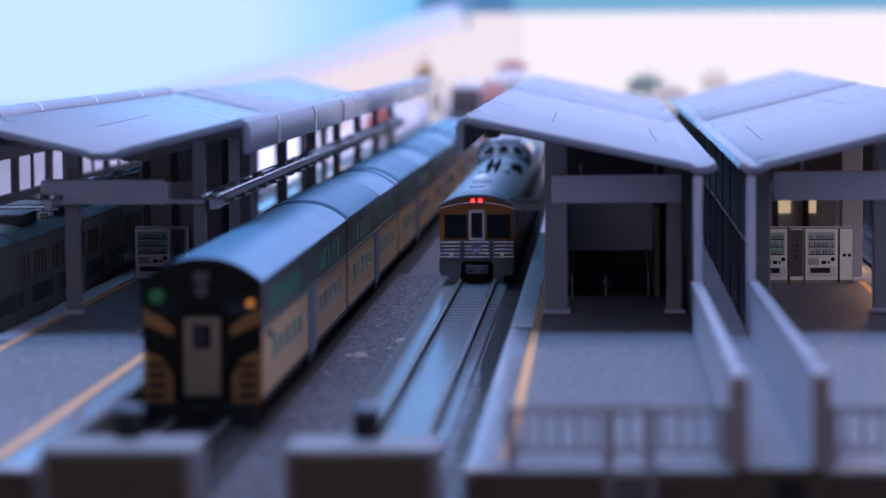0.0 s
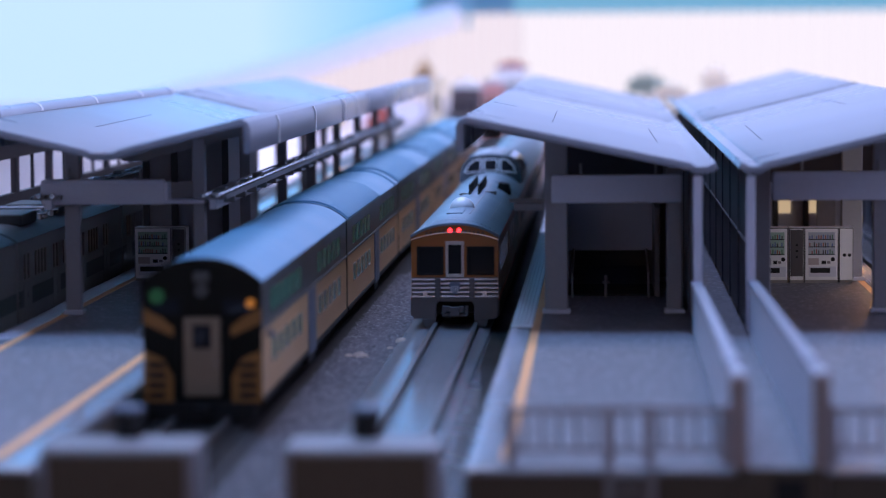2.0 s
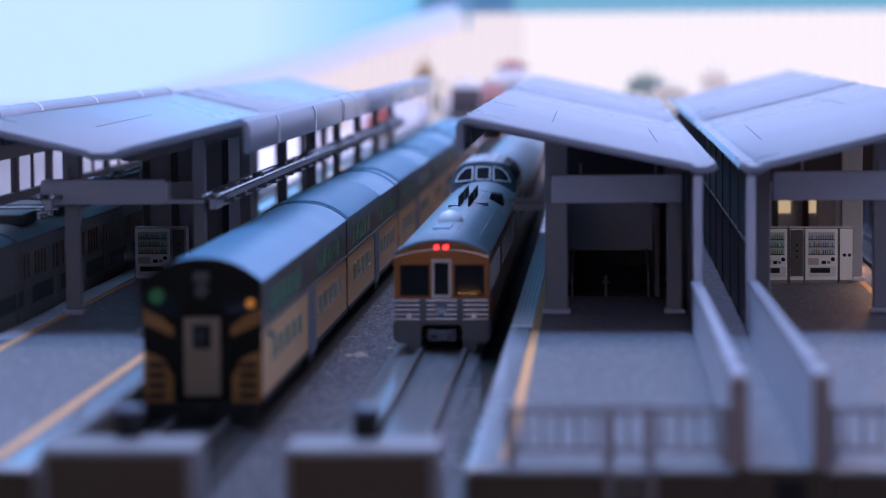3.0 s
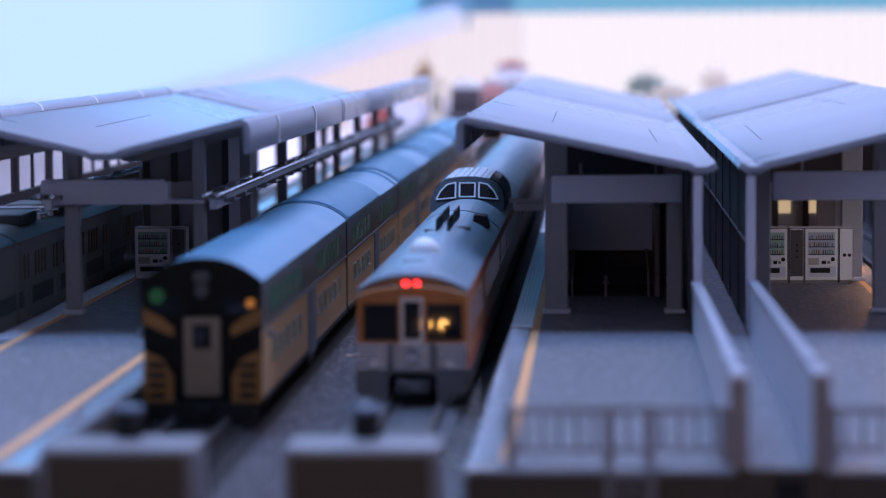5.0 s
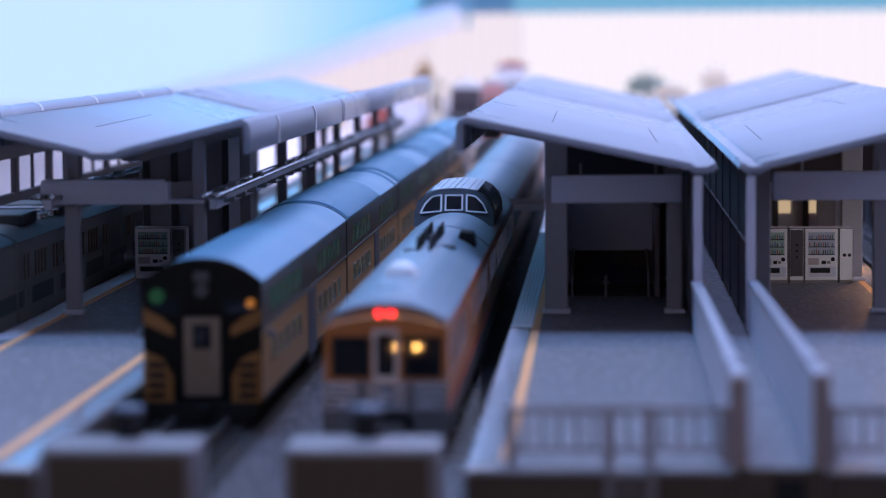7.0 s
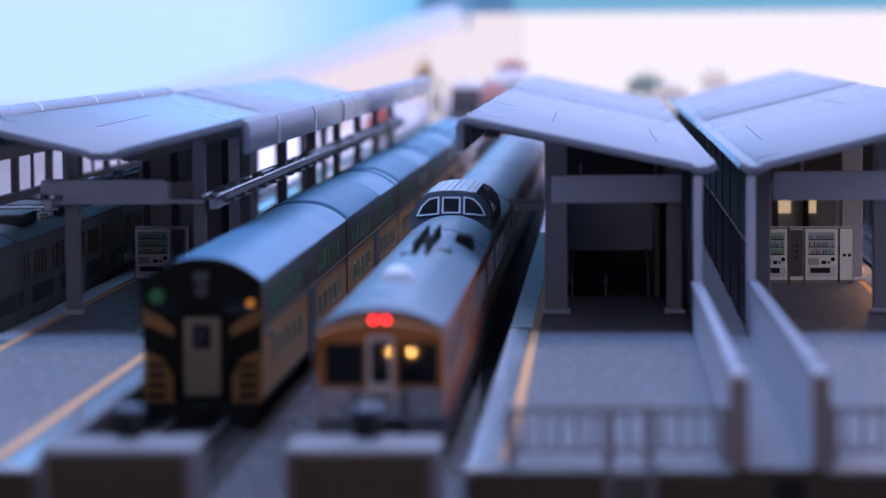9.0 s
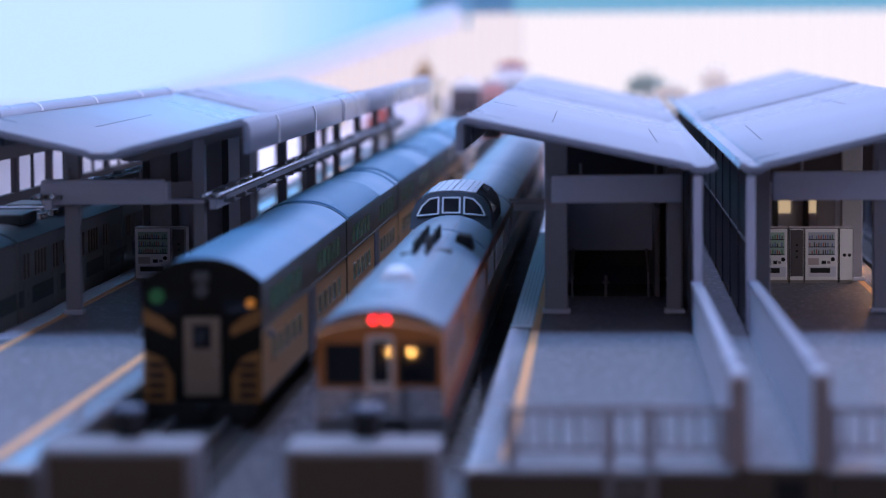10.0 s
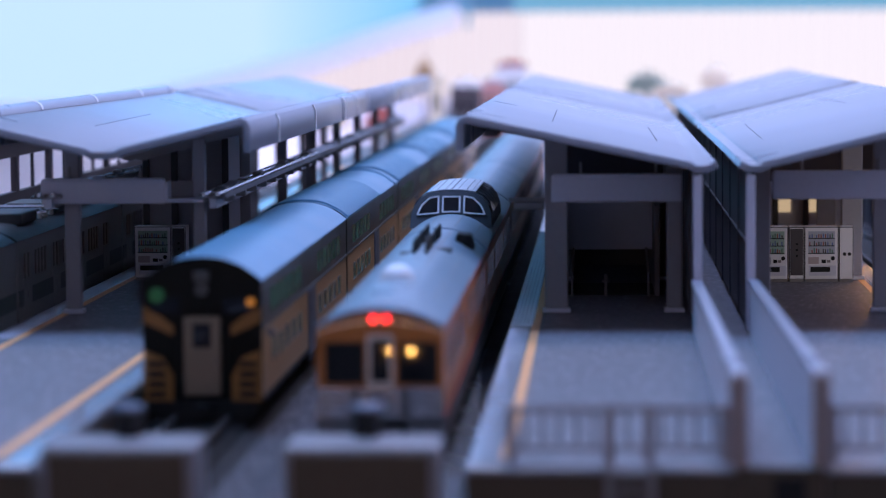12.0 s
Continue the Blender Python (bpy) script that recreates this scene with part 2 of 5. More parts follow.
def far_room():
    # bright curtain in soft folds, its daylight put in as glow; a blue blind above it
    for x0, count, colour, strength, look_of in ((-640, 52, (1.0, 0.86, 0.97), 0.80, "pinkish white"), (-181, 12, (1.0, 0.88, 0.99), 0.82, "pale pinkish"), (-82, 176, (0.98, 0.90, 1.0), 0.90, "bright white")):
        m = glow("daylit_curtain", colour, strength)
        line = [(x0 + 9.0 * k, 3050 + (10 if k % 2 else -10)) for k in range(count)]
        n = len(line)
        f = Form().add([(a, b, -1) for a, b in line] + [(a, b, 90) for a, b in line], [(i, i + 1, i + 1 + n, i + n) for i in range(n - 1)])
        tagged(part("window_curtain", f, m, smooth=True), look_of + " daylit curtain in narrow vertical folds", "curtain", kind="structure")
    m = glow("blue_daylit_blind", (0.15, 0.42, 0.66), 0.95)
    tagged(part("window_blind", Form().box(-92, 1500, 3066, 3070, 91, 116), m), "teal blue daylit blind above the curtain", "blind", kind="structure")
    # Glow added above the view to light and tint the roofs lavender.
    m = glow("lavender_fill_glow", (0.40, 0.50, 1.0), 1.5)
    tagged(part("window_blind", Form().box(-320, 1500, 3066, 3070, 116.5, 1300), m), "unseen lavender blue glowing panel above the curtain, added as fill", "blind", kind="structure")
    # pale cyan window at the far end of the layout, above a sloping ledge
    edge = [(-900, -60), (-640, -34), (-427, 17), (-297, 48), (-205, 79), (-150, 95)]
    w = sky_pane("pale_cyan_daylight", (0.56, 0.79, 1.0), (0.20, 0.58, 0.95), -0.36, -0.19)
    f = Form().add([(-1500, 3010, -60)] + [(x, 3010, z) for x, z in edge[:-1]] + [(-189, 3010, 92), (-186, 3010, 116), (-1500, 3010, 116)], [tuple(range(len(edge) + 3))])
    tagged(part("window_1", f, w), "tall pale cyan window full of daylight", "window", kind="structure")
    w = glow("deeper_blue_daylight", (0.15, 0.45, 1.0), 2.3)
    f = Form().add([(-1500, 3010, 116.5), (-100, 3010, 116.5), (-170, 3010, 520), (-1500, 3010, 520)], [(0, 1, 2, 3)])
    tagged(part("window_2", f, w), "upper window panes full of blue daylight", "window", kind="structure")
    # Glowing fill panel added on the east wall, out of view, to brighten columns.
    w = glow("lavender_side_fill", (0.50, 0.56, 1.0), 2.2)
    tagged(part("side_fill_panel", Form().box(1590, 1596, 200, 2400, 60, 1100), w), "unseen wide glowing panel on the side wall, added as lavender fill", "window", kind="structure")
    s = mat("lavender_sill_paint", (0.74, 0.84, 0.95), 0.5, vary=0.1, big=8, fine=90)
    f = Form().along_y(thick([(x, z + 6) for x, z in edge], 12), 2985, 3008)
    tagged(part("window_sill", f, s, bevel=2), "lavender sloping ledge below the bright window", "sill", kind="structure")
    s = mat("white_ledge_paint", (0.88, 0.86, 0.92), 0.6, vary=0.08, big=8, fine=90)
    f = Form().along_y(thick([(x, z - 6) for x, z in edge], 14), 2970, 2998)
    tagged(part("window_apron", f, s, bevel=2), "white board below the lavender window ledge", "ledge", kind="structure")
    tagged(part("window_post", Form().box(-141, -136, 3020, 3030, 74, 300), TEAL, bevel=1), "dark blue post between window and blind", "post", kind="structure")
    # pale unfinished part of the layout board
    p = mat("pale_pink_plaster", (0.86, 0.74, 0.80), 0.8, vary=0.12, big=12, fine=200)
    f = Form().box(-1500, 1500, 1330, 3040, BASE, BASE + 0.6)
    # Left strip added to brighten the view through the shed's openings.
    f.box(-1500, -163, 700, 1329.9, BASE, BASE + 0.6)
    tagged(part("pale_board", f, p, bevel=0.2), "pale pinkish plastered part of the layout", "ground", kind="structure")


def house(x, y, w, d, h, walls, roof, roof_h, label):
    """Small model building with eaves, ridge, door and windows."""
    o = place("model_house", x, y, BASE + 0.6, label, "building", "model buildings at the back")
    part("wall", Form().box(-w / 2, w / 2, -d / 2, d / 2, 0, h), walls, o, bevel=0.3)
    part("roof", Form().along_y([(-w / 2 - 1, h - 0.4), (-w / 2 - 1, h + 0.3), (-w / 6, h + roof_h), (w / 6, h + roof_h), (w / 2 + 1, h + 0.3), (w / 2 + 1, h - 0.4)], -d / 2 - 1.5, d / 2 + 1.5), roof, o, bevel=0.3)
    k = -w / 2 + 2.2
    while k < w / 2 - 2:
        q = part("window", Form().box(k - 1.0, k + 1.0, -d / 2 - 0.3, -d / 2, h * 0.45, h * 0.75), GLASS, o)
        part("sill", Form().box(k - 1.3, k + 1.3, -d / 2 - 0.7, -d / 2, h * 0.45 - 0.5, h * 0.45), WHITE, q)
        k += 4.2
    part("door", Form().box(-1.4, 1.4, -d / 2 - 0.25, -d / 2, 0, min(h * 0.4, 9)), BLACK, o)
    return o


def small_tree(x, y, height, spread, leaf, label):
    t = place("model_tree", x, y, BASE + 0.6, label, "tree", "model trees at the back")
    part("trunk", Form().rod((0, 0, 0), (0.4, 0.2, height * 0.7), 1.1, 8, 0.5).rod((0.2, 0, height * 0.45), (spread * 0.5, 1, height * 0.75), 0.5, 6, 0.2).rod((0.2, 0, height * 0.5), (-spread * 0.5, -1, height * 0.8), 0.5, 6, 0.2), BARK, t, smooth=True)
    rng = random.Random(int(x * 13 + y))
    f = Form()
    for _ in range(420):
        a, r = rng.uniform(0, math.tau), rng.random() ** 0.5 * spread
        c = Vector((r * math.cos(a), r * math.sin(a), height * (0.62 + 0.38 * rng.random() * (1 - 0.5 * r / spread))))
        u = Vector((rng.uniform(-1, 1), rng.uniform(-1, 1), rng.uniform(-1, 1))).normalized() * 1.5
        v = u.orthogonal().normalized() * 1.0
        f.add([c - u, c + v, c + u, c - v], [(0, 1, 2, 3)])
    part("crown", f, leaf, t)


BARK = mat("bark_brown", (0.12, 0.08, 0.05), 0.8, vary=0.3)
LEAF = mat("dull_green_leaves", (0.20, 0.26, 0.22), 0.7, vary=0.3)
LEAF_TAN = mat("tan_dry_leaves", (0.62, 0.50, 0.40), 0.7, vary=0.3)
LEAF_BROWN = mat("brown_dry_leaves", (0.55, 0.36, 0.20), 0.7, vary=0.3)
LEAF_PALE = mat("pale_dry_leaves", (0.85, 0.72, 0.58), 0.7, vary=0.2)
REDROOF = mat("brick_red_paint", (0.42, 0.10, 0.08), 0.6, vary=0.15)
PINKWALL = mat("salmon_wall", (0.70, 0.32, 0.28), 0.6, vary=0.1)
CREAMWALL = mat("cream_wall", (0.80, 0.66, 0.46), 0.6, vary=0.1)
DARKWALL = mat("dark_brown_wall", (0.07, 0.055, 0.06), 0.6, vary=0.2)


def back_town():
    house(-145.5, 1900, 19, 16, 8, CREAMWALL, REDROOF, 13, "cream model house with a large red roof")
    house(-88.5, 1900, 20, 14, 33, DARKWALL, WHITE, 5, "dark brown model building with a pale grey roof")
    house(-106.5, 1880, 9, 9, 38, CREAMWALL, CREAMWALL, 3, "slim cream model tower")
    house(-72, 1930, 14, 12, 36, PINKWALL, WHITE, 3, "salmon pink model building")
    house(-66, 2150, 22, 12, 44, WHITE, REDROOF, 4, "white model building with a red roof")
    house(-205, 2100, 42, 14, 20, CREAMWALL, LEAF_TAN, 6, "long cream model building with tan roof")
    house(95, 1600, 40, 14, 30, CREAMWALL, CREAMWALL, 4, "cream model building beyond the canopies")
    house(36, 1500, 16, 10, 38, CREAMWALL, CREAMWALL, 3, "cream model building behind the gap")
    small_tree(31, 1950, 44, 14, LEAF, "dull green model tree behind the canopies")
    small_tree(78, 2000, 46.5, 10, LEAF_PALE, "dry tan model tree behind the canopies")
    small_tree(-140, 2300, 50, 7, LEAF_BROWN, "dry brown model tree near the bright curtain")


# ---- track ----
def track(x, label, y0, y1, near0, near1, bed=None, high=1.7, ends=(), wood=None, metal=None):
    t = place("track", x, 0, BASE, label, "track", "model railway tracks", "structure")
    part("roadbed", Form().along_y([(-12.3, 0), (-8.4, high), (8.4, high), (12.3, 0)], y0, y1), bed or ROADBED, t, bevel=0.15)
    for s in (-1, 1):
        part("rail", Form().along_y([(s * 4.5 + a, b) for a, b in ((-0.75, 2.0), (-0.75, 2.15), (-0.2, 2.3), (-0.2, 3.3), (-0.45, 3.5), (-0.45, 3.9), (0.45, 3.9), (0.45, 3.5), (0.2, 3.3), (0.2, 2.3), (0.75, 2.15), (0.75, 2.0))], y0, y1), metal or RAIL, t)
    sl = Form().box(-7.4, 7.4, -0.95, 0.95, 1.6, 2.35).box(-6, -5, -0.6, 0.6, 2.05, 2.7).box(-4, -3, -0.6, 0.6, 2.05, 2.7).box(3, 4, -0.6, 0.6, 2.05, 2.7).box(5, 6, -0.6, 0.6, 2.05, 2.7)
    for s in ends:
        sl.along_y([(s * 7.4, 1.6), (s * 7.4, 2.35), (s * 8.6, 2.25), (s * 12.2, 0.75), (s * 12.2, 0.05), (s * 8.4, 1.5)][::s], -0.95, 0.95)
    sl = sl.mesh("sleeper")
    y = near0
    while y < near1:
        o = part("sleeper", sl, wood or SLEEPER, t)
        o.location = (0, y * MM, 0)
        y += 3.9
    f = Form()
    while y < y1:
        f.box(-7.4, 7.4, y - 0.95, y + 0.95, 1.6, 2.35)
        y += 3.9
    tagged(part("far_sleepers", f, wood or SLEEPER, t), kind="stuff")
    return t


# Track B parts painted near black for the shade below the parked train.
SHADEBED = mat("shade_dark_ballast", (0.020, 0.018, 0.018), 0.8, vary=0.5, big=60, fine=1300, bump=1.0, spec=0.15)
SHADERAIL = mat("shade_dark_rail", (0.030, 0.024, 0.022), 0.6, vary=0.2, spec=0.2)
SHADESLEEPER = mat("shade_dark_sleeper", (0.030, 0.026, 0.025), 0.7, vary=0.3, spec=0.2)
RAILTOP = BASE + 3.9
TRACK_A, TRACK_B, TRACK_C, TRACK_D = -32.3, -67.0, -132.5, 79.0

# ---- platforms ----
PT = 7.5
RIBBED = mat("glossy_ribbed_edge", (0.66, 0.67, 0.72), 0.16, metal=0.25, vary=0.15, bump=0.0, spec=1.0)


def platform(name, x0, x1, y0, y1, label, yellow, ribs, faces):
    p = place(name, (x0 + x1) / 2, y0, BASE, label, "platform", "station platforms", "structure")
    c = (x0 + x1) / 2
    h = PT - BASE
    joints = [y0, 580, 860, 1140, y1]
    for a, b in zip(joints, joints[1:]):
        part("slab", Form().box(x0 - c + (4.3 if faces[0] else 0), x1 - c - (4.3 if faces[1] else 0), a - y0 + 0.15, b - y0 - 0.15, 0.5, h), PLATFORM, p, bevel=0.2)
        for s, on in ((x0 - c, faces[0]), (x1 - c, faces[1])):
            if on:
                e = s + (4.3 if s < 0 else -4.3)
                part("coping", Form().box(min(s, e), max(s, e), a - y0 + 0.1, b - y0 - 0.1, h - 2.0, h + 0.05), COPING, p, bevel=0.25)
                w = s + (0.5 if s < 0 else -0.5)
                part("edge_wall", Form().box(min(w, e), max(w, e), a - y0 + 0.1, b - y0 - 0.1, 0, h - 2.05), FRONTFACE, p)
    for yx in yellow:
        part("yellow_line", Form().box(yx - c - 0.85, yx - c + 0.85, 8 if y0 < 450 else 0, y1 - y0 - 2, h, h + 0.08), YELLOW, p)
    part("front_wall", Form().box(x0 - c, x1 - c, -1.2, -0.05, 0, h - 0.9), FRONTFACE, p, bevel=0.1)
    part("front_lip", Form().box(x0 - c - 0.1, x1 - c + 0.1, -1.6, 0.0, h - 0.85, h + 0.05), COPING, p, bevel=0.2)
    for rx, ry0, ry1 in ribs:
        run = (ry1 - ry0) / 4 - 0.3
        rib = Form().rod((0, 0, 0), (0, run, 0), 0.3, 10).mesh("tactile_rib", smooth=True)
        for n in range(4):
            for k in range(6):
                o = part("tactile_rib", rib, RIBBED, p)
                o.location = ((rx - c - 2.0 + 0.8 * k) * MM, (ry0 - y0 + n * (run + 0.3)) * MM, (h + 0.05) * MM)
        if not faces[1]:
            bar = Form().rod((-2.2, 0, 0), (2.2, 0, 0), 0.33, 8).mesh("cross_rib", smooth=True)
            y = ry0
            while y < ry1:
                o = part("cross_rib", bar, RIBBED, p)
                o.location = ((rx - c) * MM, (y - y0) * MM, (h + 0.08) * MM)
                y += 1.75
    return p


def canopy(name, lines, sections, y0, columns, ys, label, group, without=()):
    """Roof sheets on beams and columns. lines: the (x, z) line of the sheet."""
    cx = sum(a for a, _ in columns) / len(columns)
    c = place(name, cx, y0, PT, label, "canopy", group)
    prof = [(x - cx, z - PT) for x, z in thick(lines, 1.5)]
    for a, b in sections:
        part("roof_panel", Form().along_y(prof, a - y0 + 0.7, b - y0 - 0.7), ROOFPANEL, c, bevel=0.25, smooth=True)
    # thin cover strips over the lip seams
    for yy in ys:
        for side in (0, -1):
            lx, lz = lines[side]
            if lz > 43.3:
                out = -0.3 if side == 0 else 0.3
                k = (lines[:3] if side == 0 else lines[-3:][::-1])
                st = [(q[0] - cx + out, q[1] - PT + 0.12) for q in k]
                if side:
                    st = st[::-1]
                part("seam_strip", Form().along_y(thick(st, 0.5), yy - y0 + 8.0, yy - y0 + 9.9), WHITE, c)
    colm = {}
    for x, w in columns:
        # height of the sheet's underside over this column
        z = lines[0][1]
        for (ax, az), (bx, bz) in zip(lines, lines[1:]):
            if min(ax, bx) <= x <= max(ax, bx) and abs(ax - bx) > 1e-6:
                z = az + (bz - az) * (x - ax) / (bx - ax)
        top = z - 1.9 - PT
        h = w / 2
        shaft = Form().along_y([(-h, 0.9), (-h, top), (h, top), (h, 0.9)], -1.3, 1.3).mesh("column", 0.3)
        foot = Form().box(-h - 0.5, h + 0.5, -1.9, 1.9, 0.0, 0.95).mesh("column_foot", 0.2)
        colm[x] = (shaft, foot)
    for yy in ys:
        for x, w in columns:
            if (x, yy) in without:
                continue
            s = part("column", colm[x][0], COLUMN, c)
            s.location = ((x - cx) * MM, (yy - y0) * MM, 0)
            q = part("column_foot", colm[x][1], PLASTIC, s)
        b = [(x - cx, z - PT - 1.55) for x, z in lines if z > lines[0][1] - 40]
        inner = b[2:-2] if len(b) > 5 else b[2:-1]
        part("cross_beam", Form().along_y(thick(inner, 1.9), yy - y0 - 0.8, yy - y0 + 0.8), PLASTIC_DARK, c)
    return c


def sign_board(x0, x1, y, z0, z1, label):
    s = place("station_sign", (x0 + x1) / 2, y, z0, label, "sign", "hanging station signs")
    w = (x1 - x0) / 2
    part("board", Form().box(-w, w, -1.1, 1.1, 0, z1 - z0), PLASTIC, s, bevel=0.45, smooth=True)
    part("top_rail", Form().box(-w + 0.4, w - 0.4, -1.4, 1.4, z1 - z0 - 0.5, z1 - z0 + 0.15), PLASTIC, s, bevel=0.15)
    for k in (-0.55, 0.6):
        part("hanger", Form().rod((w * k, 0, z1 - z0), (w * k, 0, z1 - z0 + 2.6), 0.3, 6), PLASTIC_DARK, s)
    return s


# ---- trains ----
def wall_with_windows(f, x, t, y0, y1, z0, z1, rows):
    """A side wall at x, thickness t, with true openings. rows: (z low, z high, [(y, y), ...]) from the bottom up."""
    xa, xb = min(x, x - t), max(x, x - t)
    z = z0
    for a, b, gaps in rows:
        if a > z:
            f.box(xa, xb, y0, y1, z, a)
        y = y0
        for g0, g1 in gaps:
            f.box(xa, xb, y, g0, a, b)
            y = g1
        f.box(xa, xb, y, y1, a, b)
        z = b
    if z1 > z:
        f.box(xa, xb, y0, y1, z, z1)


def pierced(xs, zs, holes, y0, y1):
    """One connected sheet of grid cells between y0 and y1, with the cells (i, j) of holes left out."""
    nx, nz = len(xs), len(zs)
    f = Form()
    v = [(x, y, z) for y in (y0, y1) for z in zs for x in xs]
    def at(i, j, k):
        return k * nx * nz + j * nx + i
    solid = {(i, j) for i in range(nx - 1) for j in range(nz - 1)} - holes
    q = []
    for i, j in solid:
        q.append((at(i, j, 0), at(i + 1, j, 0), at(i + 1, j + 1, 0), at(i, j + 1, 0)))
        q.append((at(i, j, 1), at(i, j + 1, 1), at(i + 1, j + 1, 1), at(i + 1, j, 1)))
        for (di, dj), (a, b) in {(-1, 0): ((i, j), (i, j + 1)), (1, 0): ((i + 1, j), (i + 1, j + 1)), (0, -1): ((i, j), (i + 1, j)), (0, 1): ((i, j + 1), (i + 1, j + 1))}.items():
            if (i + di, j + dj) not in solid:
                q.append((at(*a, 0), at(*b, 0), at(*b, 1), at(*a, 1)))
    return f.add(v, q)


def bogie(parent, y, z=0.0):
    """Two axles in a black side-framed truck."""
    f = Form()
    for s in (-1, 1):
        f.along_x([(y - 8.5, 2.6), (y - 6, 1.4), (y + 6, 1.4), (y + 8.5, 2.6), (y + 8.5, 3.8), (y - 8.5, 3.8)], s * 7.2 - 0.7, s * 7.2 + 0.7)
        for k in (-5.5, 5.5):
            f.box(s * 8.2 - 0.5, s * 8.2 + 0.5, y + k - 1.2, y + k + 1.2, 1.8, 3.6)
    f.box(-5, 5, y - 2, y + 2, 2.5, 4.6)
    b = part("bogie", f, BLACK, parent)
    for k in (-5.5, 5.5):
        w = Form()
        for s in (-1, 1):
            w.rod((s * 4.1, y + k, 2.85), (s * 5.2, y + k, 2.85), 2.85, 18)
        w.rod((-5, y + k, 2.85), (5, y + k, 2.85), 0.5, 6)
        part("wheelset", w, RAIL, b, smooth=True)


def arch(half, z_eave, z_top, n=12, power=2.4):
    out = []
    for i in range(n + 1):
        u = -1 + 2 * i / n
        out.append((half * u, z_eave + (z_top - z_eave) * (1 - abs(u) ** power)))
    return out


def gallery_car(y, cab, label):
    """Tall two-level commuter car, 162 mm long, origin at rail level under its front end."""
    z0, half, L = 2.3, 10.0, 162.0
    c = place("gallery_car", TRACK_B, y, RAILTOP, label, "train car", "parked commuter train")
    gaps_a = [(15 + 10.6 * k, 21.6 + 10.6 * k) for k in range(5)]
    gaps_b = [(97 + 10.6 * k, 103.6 + 10.6 * k) for k in range(5)]
    low = gaps_a + gaps_b
    up = [(a - 0.4, b + 0.6) for a, b in low]
    for s in (-1, 1):
        f = Form()
        wall_with_windows(f, s * half, s * 0.7, 0.6, L - 0.6, z0, 14.6, [(7.7, 11.2, low)])
        part("lower_side", f, CNWYELLOW, c)
        f = Form()
        wall_with_windows(f, s * half, s * 0.7, 0.6, L - 0.6, 14.6, 22.6, [(16.0, 20.0, up)])
        part("upper_side", f, BAND, c)
        pl = Form().box(-0.1, 0.1, 0, 6.6, 0, 3.5).mesh("window_pane")
        pu = Form().box(-0.1, 0.1, 0, 7.6, 0, 4.0).mesh("window_pane")
        fr = Form().box(-0.1, 0.1, -0.25, 0, -0.2, 3.7).box(-0.1, 0.1, 6.6, 6.85, -0.2, 3.7).box(-0.1, 0.1, 0, 6.6, -0.2, 0).box(-0.1, 0.1, 0, 6.6, 3.5, 3.7).mesh("window_frame")
        for g0, g1 in low:
            o = part("window_pane", pl, GLASS_GREEN, c)
            o.location = (s * (half - 0.12) * MM, g0 * MM, 7.7 * MM)
            o = part("window_frame", fr, SILVER, o)
            o.location = (s * 0.16 * MM, 0, 0)
        for g0, g1 in up:
            o = part("window_pane", pu, GLASS_GREEN, c)
            o.location = (s * (half - 0.12) * MM, g0 * MM, 16.0 * MM)
        # centre doors with steps below the body
        d = part("door", Form().box(s * half - 0.35, s * half + 0.35, 77, 83, 1.6, 14.2).box(s * half - 0.35, s * half + 0.35, 83.4, 89.5, 1.6, 14.2), BLUE_GREY, c, "blue-grey centre door", bevel=0.1)
        part("step", Form().box(s * (half - 3.0) - 3, s * (half - 3.0) + 3, 77, 89.5, -0.2, 1.6), BLACK, d, bevel=0.1)
        part("belt_rail", Form().box(s * half - 0.3, s * half + 0.3, 0.6, L - 0.6, 14.35, 14.75), BAND, c)
        part("sill", Form().box(s * half - 0.25, s * half + 0.25, 0.6, L - 0.6, z0 - 0.3, z0 + 0.6), BLACK, c)
    part("interior", Form().box(-half + 1.6, half - 1.6, 1.6, L - 1.6, z0 + 0.8, 21.8), BLACK, c)
    rp = [(-half - 0.15, 22.3)] + arch(half + 0.15, 22.6, 26.4) + [(half + 0.15, 22.3)]
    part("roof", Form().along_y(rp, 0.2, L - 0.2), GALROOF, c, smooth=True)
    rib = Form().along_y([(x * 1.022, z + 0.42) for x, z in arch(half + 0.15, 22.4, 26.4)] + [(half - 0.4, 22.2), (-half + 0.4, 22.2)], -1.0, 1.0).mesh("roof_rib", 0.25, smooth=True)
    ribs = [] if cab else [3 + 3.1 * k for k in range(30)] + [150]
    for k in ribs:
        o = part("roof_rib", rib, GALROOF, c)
        o.location = (0, k * MM, 0)
    bogie(c, 24)
    bogie(c, 138)
    part("underframe", Form().box(-8, 8, 3, L - 3, 1.9, 2.6).box(-6.5, 6.5, 50, 74, 0.2, 1.9).box(-6.5, 6.5, 93, 112, 0.2, 1.9), BLACK, c)
    part("coupler", Form().box(-1.2, 1.2, L - 1, L + 2.2, 1.0, 2.6), BLACK, c)
    endp = [(-half, z0), (-half, 22.6)] + arch(half, 22.6, 26.3) + [(half, 22.6), (half, z0)]
    part("end_wall", Form().along_y(endp, L - 0.6, L - 0.1), CNWGREEN, c)
    if not cab:
        part("end_wall", Form().along_y(endp, 0.1, 0.6), CNWGREEN, c)
        return c
    # cab end: dark hood over a yellow face with dark chevrons
    part("cab_face", Form().along_y(endp, 0.0, 0.6), CNWGREEN, c)
    hood = [(-half - 0.1, 18.4), (-half - 0.1, 22.6)] + arch(half + 0.1, 22.6, 26.6) + [(half + 0.1, 22.6), (half + 0.1, 18.4), (5.5, 17.4), (-5.5, 17.4)]
